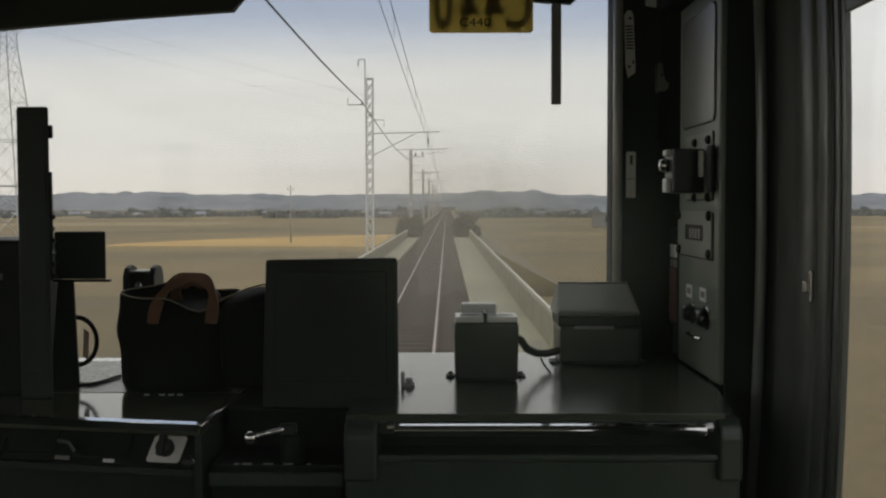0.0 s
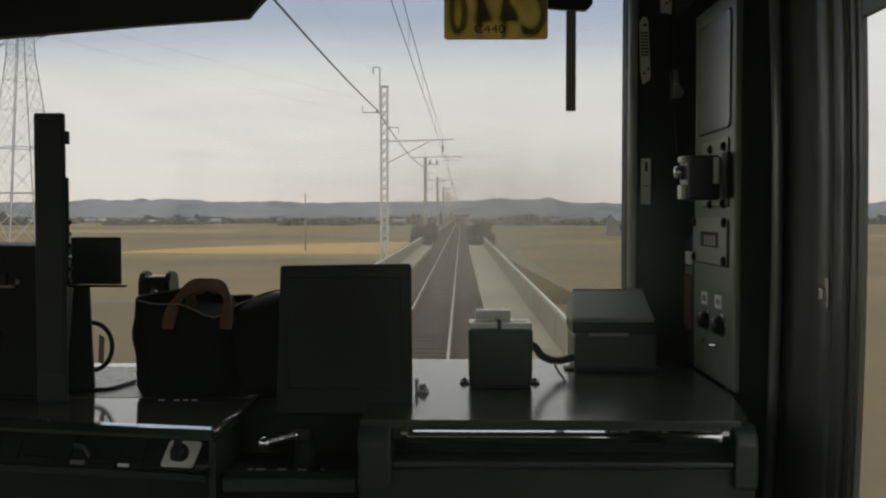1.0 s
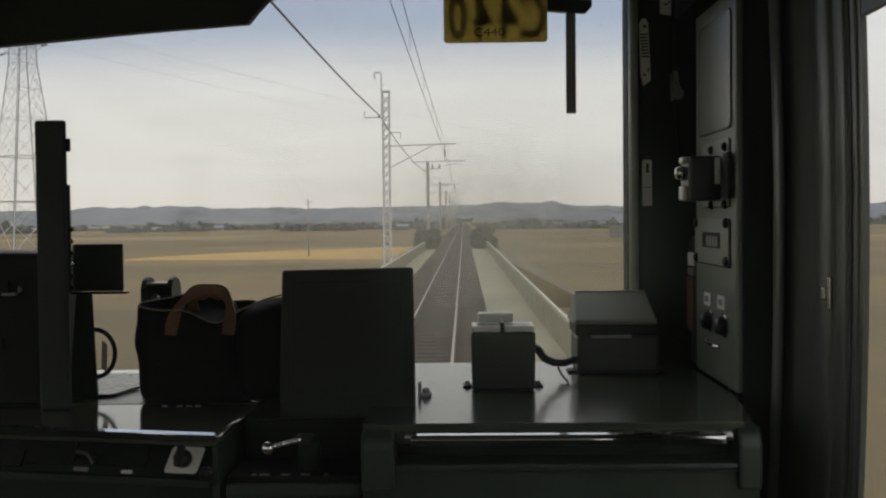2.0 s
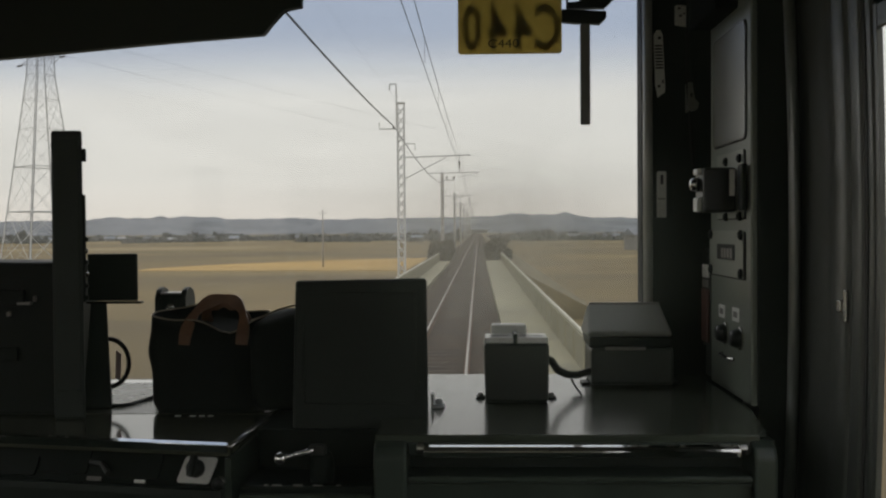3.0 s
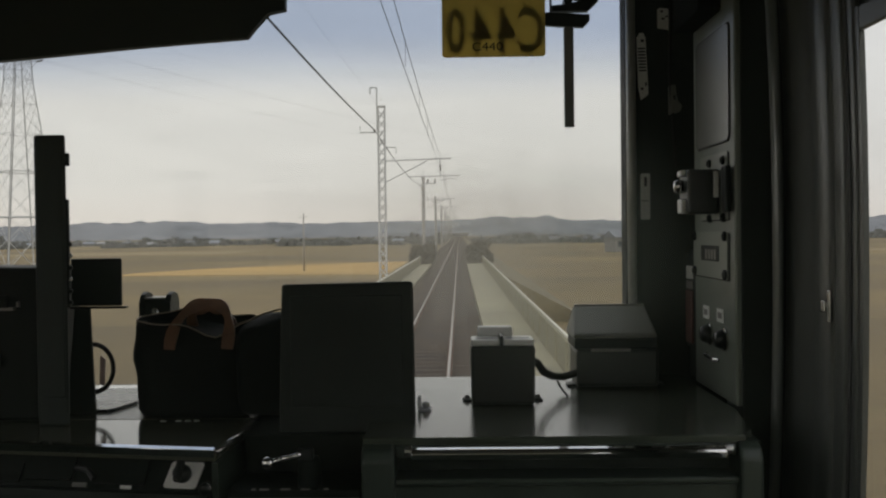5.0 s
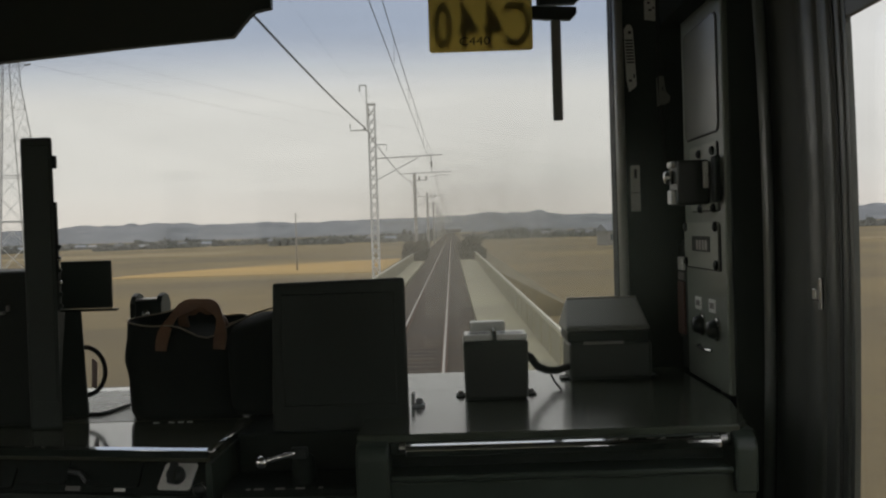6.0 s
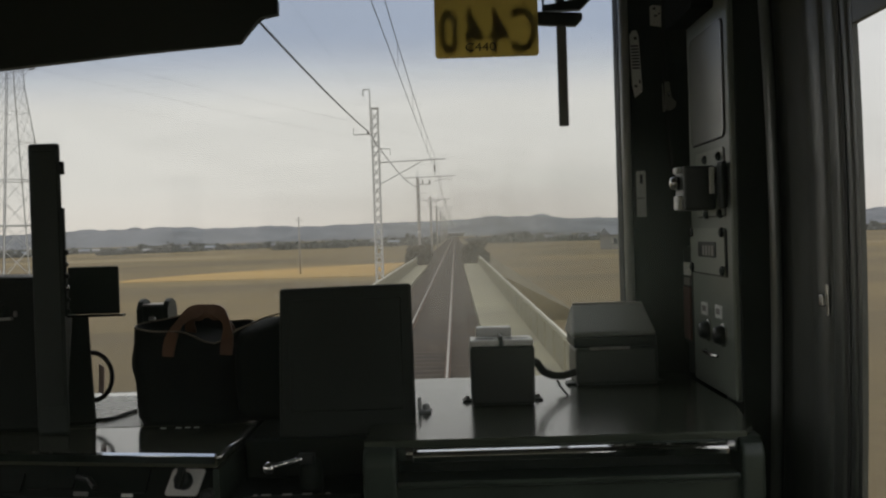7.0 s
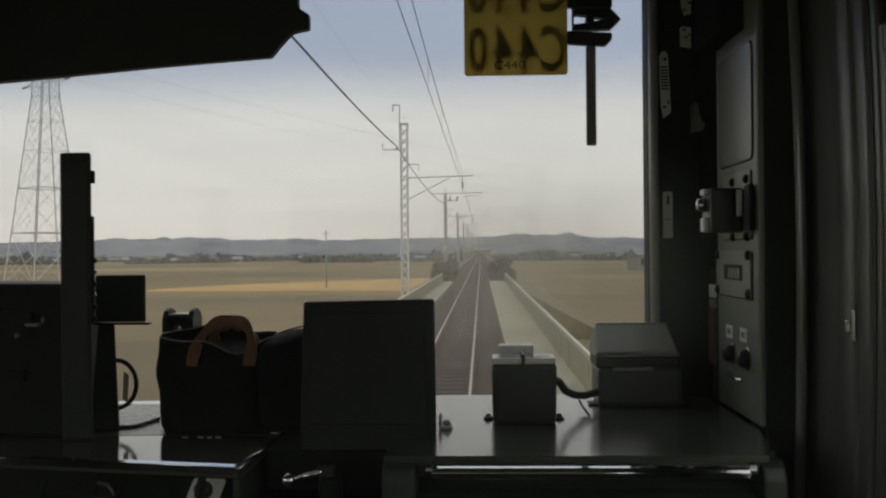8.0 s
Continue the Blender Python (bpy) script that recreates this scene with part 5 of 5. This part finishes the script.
np_ = thing("number_plate_card", (0.09, 2.6, 2.846), "yellow card plate with large mirrored characters seen from behind", "number card")
bm = bmesh.new()
ring = rounded_rect(0.0914, 2.984, 0.2624, 0.28, 0.009)
hull([(x, 2.600, z) for x, z in ring], [(x, 2.6035, z) for x, z in ring], bm)
part("card", bm, YELLOW, np_)
flip = Matrix.Diagonal((-0.70, 1.12, 1, 1))
for z in (2.8565, 3.006):
    for k, sign in enumerate("044C"):
        letters(sign, 0.142, CARDINK, Matrix.Translation((-0.0045 + 0.0635 * k, 2.6062, z)) @ Euler((math.pi / 2, 0, 0)).to_matrix().to_4x4() @ flip, np_, "character", bold=0.0026)
letters("C440", 0.030, INK, Matrix.Translation((0.075, 2.5975, 2.860)) @ Euler((math.pi / 2, 0, 0)).to_matrix().to_4x4() @ Matrix.Diagonal((1.22, 1, 1, 1)), np_, "stamp")
part("hanger", box(0.05, 0.13, 2.604, 2.615, 3.1, CEIL_Z, 0.002), BLACK, np_)

va = thing("wiper_linkage", (0.29, 2.6, 2.93), "black wiper linkage with a hanging blade", "wiper linkage")
part("blade", box(0.2685, 0.2935, 2.595, 2.607, 2.663, 2.916, 0.003), BLADE, va, "grey painted blade")
part("lower_arm", prism([(0.222, 2.921), (0.256, 2.918), (0.318, 2.914), (0.334, 2.930), (0.334, 2.947), (0.222, 2.9535)], "y", 2.589, 2.613, bevel=0.003), PLASTIC, va)
part("jaw", prism([(0.236, 2.9925), (0.268, 2.9925), (0.288, 2.986), (0.308, 2.983), (0.346, 2.987), (0.330, 3.0095), (0.239, 3.0095)], "y", 2.586, 2.614, bevel=0.002), PLASTIC, va)
part("jaw", prism([(0.236, 2.9695), (0.268, 2.9695), (0.288, 2.976), (0.308, 2.979), (0.346, 2.974), (0.330, 2.9545), (0.239, 2.9545)], "y", 2.586, 2.614, bevel=0.002), PLASTIC, va)
part("pivot", lathe([(0.004, -0.018), (0.011, -0.015), (0.011, 0.015), (0.004, 0.018)], (0.2785, 2.60, 2.981), "y", 16), PLASTIC, va)
part("nose", prism([(0.310, 2.958), (0.336, 2.960), (0.3565, 2.980), (0.336, 3.004), (0.310, 3.006)], "y", 2.588, 2.612, bevel=0.002), PLASTIC, va)
part("link", box(0.2335, 0.2385, 2.594, 2.606, 2.9535, 3.014, 0.001), PLASTIC, va)
part("upper_arm", prism([(0.2225, 3.013), (0.335, 3.011), (0.335, 3.22), (0.27, 3.22), (0.27, 3.05), (0.2225, 3.05)], "y", 2.589, 2.613, bevel=0.003), PLASTIC, va)

# ---- right-hand equipment panel ----
ep = thing("equipment_cabinet", (0.64, 2.35, 2.02), "light grey wall cabinet with hatch, counter and switches", "equipment cabinet")
PX = 0.580
part("body", box(PX, 0.698, 2.165, 2.535, 2.024, CEIL_Z - 0.002, 0.005), PANEL, ep)
part("end_cover", box(PX + 0.012, 0.685, 2.158, 2.166, FLOOR_Z, CEIL_Z - 0.01, 0.003), DARK, ep)


def on_panel(name, y0, y1, z0, z1, thick, material, parent, label="", r=0.004):
    ring = rounded_rect((y0 + y1) / 2, (z0 + z1) / 2, y1 - y0, z1 - z0, r)
    return part(name, hull([(PX + 0.0005, y, z) for y, z in ring], [(PX - thick, y, z) for y, z in ring]), material, parent, label)


ht = on_panel("hatch_shadow_gap", 2.195, 2.50, 2.588, 2.846, 0.0012, RUBBER, ep, r=0.02)
on_panel("hatch", 2.199, 2.496, 2.592, 2.842, 0.004, HATCH, ht, "flat grey hatch with rounded corners", r=0.018)
# box cover; its near-black colour also carries the shade over the hatch
on_panel("upper_cover", 2.268, 2.533, 2.882, 3.20, 0.050, MATTE, ep, "black box cover above the hatch", r=0.01)
# black sheet shifted to the near side paints the plate's edge shadow
on_panel("plate_gasket", 2.206, 2.524, 2.286, 2.390, 0.0018, RUBBER, ep, r=0.006)
cp = on_panel("counter_plate", 2.2135, 2.528, 2.2895, 2.3935, 0.0045, COUNTER, ep, "screwed counter plate", r=0.006)
cw = on_panel("counter_window", 2.283, 2.445, 2.327, 2.3625, 0.006, BLACK, cp, "dark counter window", r=0.004)
for k in range(4):
    y = 2.302 + 0.027 * k
    on_panel("digit_wheel", y, y + 0.016, 2.331, 2.354, 0.0075, FRAME, cw, r=0.002)
for y, z in ((2.228, 2.384), (2.228, 2.300), (2.508, 2.384), (2.508, 2.300)):
    part("screw", lathe([(0.011, -0.004), (0.011, -0.009), (0.006, -0.012)], (PX, y, z), "x", 12), BLACK, cp, "dark screw head")
for y, z in ((2.418, 2.2045), (2.290, 2.2065)):
    lb = on_panel("switch_label", y - 0.028, y + 0.028, z - 0.015, z + 0.015, 0.002, LABEL, ep, "small pale label", r=0.002)
    on_panel("print_bar", y - 0.016, y + 0.016, z - 0.006, z + 0.007, 0.0028, FRAME, lb, r=0.001)
for y, z in ((2.382, 2.157), (2.250, 2.158)):
    kb = part("rotary_knob", lathe([(0.021, -0.001), (0.022, -0.010), (0.017, -0.022), (0.012, -0.025)], (PX, y, z), "x", 18), PLASTIC, ep, "black rotary knob", smooth=True)
    part("knob_ring", lathe([(0.026, 0.0), (0.026, -0.004), (0.022, -0.005)], (PX, y, z), "x", 18), STEEL, kb)
part("pull_handle", tube([(PX - 0.002, 2.412, 2.107), (PX - 0.010, 2.398, 2.107), (PX - 0.010, 2.318, 2.105), (PX - 0.002, 2.304, 2.105)], 0.0038, 10), STEEL, ep, "small bright pull")
# the same painted edge shadow behind the bracket plate
on_panel("plate_gasket", 2.206, 2.45, 2.418, 2.566, 0.0018, RUBBER, ep, r=0.004)
on_panel("bracket_plate", 2.2135, 2.455, 2.421, 2.569, 0.0035, COUNTER, ep, r=0.004)
for y, z in ((2.24, 2.55), (2.36, 2.55), (2.24, 2.425), (2.36, 2.425)):
    part("screw", lathe([(0.010, -0.002), (0.010, -0.008), (0.005, -0.012)], (PX, y, z), "x", 12), BLACK, ep)

hs = thing("handset_holder", (0.54, 2.3, 2.48), "black handset holder with bright clips on the cabinet", "handset holder")
part("body", box(0.505, PX - 0.004, 2.27, 2.36, 2.434, 2.533, 0.006), PLASTIC, hs)
part("clip_bar", prism([(0.560, 2.470), (0.570, 2.470), (0.570, 2.492), (0.568, 2.498), (0.570, 2.504), (0.570, 2.528), (0.560, 2.528)], "y", 2.258, 2.2695, bevel=0.001), LABEL, hs, "pale clip bar")
part("contact", lathe([(0.004, -0.012), (0.013, -0.010), (0.016, 0.0), (0.016, 0.008)], (0.496, 2.32, 2.497), "x", 14), STEEL, hs, "round steel stud", smooth=True)
part("contact", box(0.494, 0.506, 2.29, 2.33, 2.436, 2.468, 0.003), LABEL, hs, "pale contact block")
part("contact", box(0.494, 0.506, 2.29, 2.33, 2.518, 2.532, 0.003), LABEL, hs, "pale contact block")
part("hook", box(PX - 0.016, PX - 0.0045, 2.175, 2.215, 2.436, 2.536, 0.004), BLACK, hs)

# slim labels and tags on the front pillar and beside the cabinet
wy = GLASS_Y - 0.0235


def notice(name, outline, bars, label):
    """A thin sheet on the pillar with plain dark bars (x, z, width, height) for its print."""
    nt = thing(name, (outline[0][0], wy, outline[-1][1]), label, "notice")
    part("sheet", prism(outline, "y", wy - 0.002, wy), LAMINATE, nt)
    for x, z, w, h in bars:
        part("print_bar", box(x, x + w, wy - 0.0032, wy - 0.0021, z, z + h), INK, nt)


notice("notice_strip", [(0.469, 2.905), (0.477, 2.917), (0.487, 2.917), (0.4925, 2.905), (0.499, 2.765), (0.498, 2.755), (0.479, 2.741), (0.4725, 2.775)],
       [(0.472 + 0.0004 * k, 2.874 - 0.0082 * k, 0.019, 0.0042) for k in range(8)] + [(0.480, 2.893, 0.008, 0.007), (0.479, 2.768, 0.007, 0.006), (0.491, 2.778, 0.004, 0.010)],
       "narrow pale instruction strip with dark print on the pillar")
notice("notice_small", [(0.476, 2.545), (0.479, 2.549), (0.499, 2.549), (0.501, 2.545), (0.501, 2.428), (0.476, 2.428)],
       [(0.486, 2.515, 0.007, 0.024), (0.479, 2.476, 0.019, 0.002)], "small pale notice on the dark pillar")
notice("notice_card", [(0.524, 2.978), (0.531, 2.982), (0.556, 2.979), (0.558, 2.923), (0.524, 2.929)],
       [(0.535, 2.951, 0.008, 0.005), (0.545, 2.957, 0.006, 0.004), (0.532, 2.970, 0.007, 0.005)], "small white card with a dark mark on the pillar")
notice("notice_card", [(0.525, 3.07), (0.558, 3.07), (0.5585, 3.016), (0.536, 3.009), (0.529, 3.026)],
       [(0.545, 3.040, 0.008, 0.007), (0.532, 3.022, 0.006, 0.005)], "small white card with a dark mark on the pillar")
ts = thing("tag_strip", (0.57, 2.62, 2.12), "stack of small worn tags beside the cabinet", "tags")
part("backing", box(0.586, 0.592, 2.56, 2.655, 2.10, 2.34, 0.002), DARK, ts)
part("tag", box(0.580, 0.586, 2.575, 2.635, 2.275, 2.308, 0.002), LABEL, ts, "pale tag")
part("tag", box(0.580, 0.586, 2.575, 2.635, 2.250, 2.270, 0.002), FRAME, ts, "grey tag")
part("tag", box(0.579, 0.586, 2.575, 2.640, 2.112, 2.246, 0.002), RED, ts, "faded red tag")
part("mount", box(0.592, 0.70, 2.57, 2.65, 2.024, 2.35, 0.003), DARK, ts)
cd = thing("hanging_cord", (0.53, 2.62, 2.5), "thin cord and small fitting hanging on the dark pillar", "cord")
part("cord", tube([(0.555, 2.68, 3.2), (0.553, 2.675, 2.95), (0.548, 2.66, 2.80), (0.556, 2.66, 2.66), (0.565, 2.67, 2.56)], 0.004, 6), RUBBER, cd)
fit = part("fitting", prism([(0.549, 2.700), (0.575, 2.706), (0.579, 2.722), (0.566, 2.732), (0.562, 2.775), (0.549, 2.775)], "y", 2.655, 2.69, bevel=0.002), CASELID, cd, "small grey hook fitting")
# small chrome bead added to give the fitting its highlight
part("hook_pin", lathe([(0.002, -0.006), (0.004, -0.004), (0.004, 0.004), (0.002, 0.006)], (0.5585, 2.652, 2.742), "z", 10), CHROME, fit, "bright bead added as the fitting's highlight")
part("hook_rod", box(0.552, 0.560, 2.665, 2.675, 2.766, 2.86, 0.002), HOUSING, cd, "dark rod above the hook")

# ---- sleepers, many alike ----
sl = None
for k in range(240):
    y = 6.0 + 0.62 * k
    if sl is None:
        sl = part("sleeper", box(TRACK_X - 1.02, TRACK_X + 1.02, y - 0.11, y + 0.11, -0.32, -0.2388, 0.001, segs=1), SLEEPER, railway)
        y_first = y
    else:
        ob = new("sleeper", sl.data)
        ob.parent = railway
        ob.location = (0.02 * math.sin(k * 7.3), y - y_first, 0)
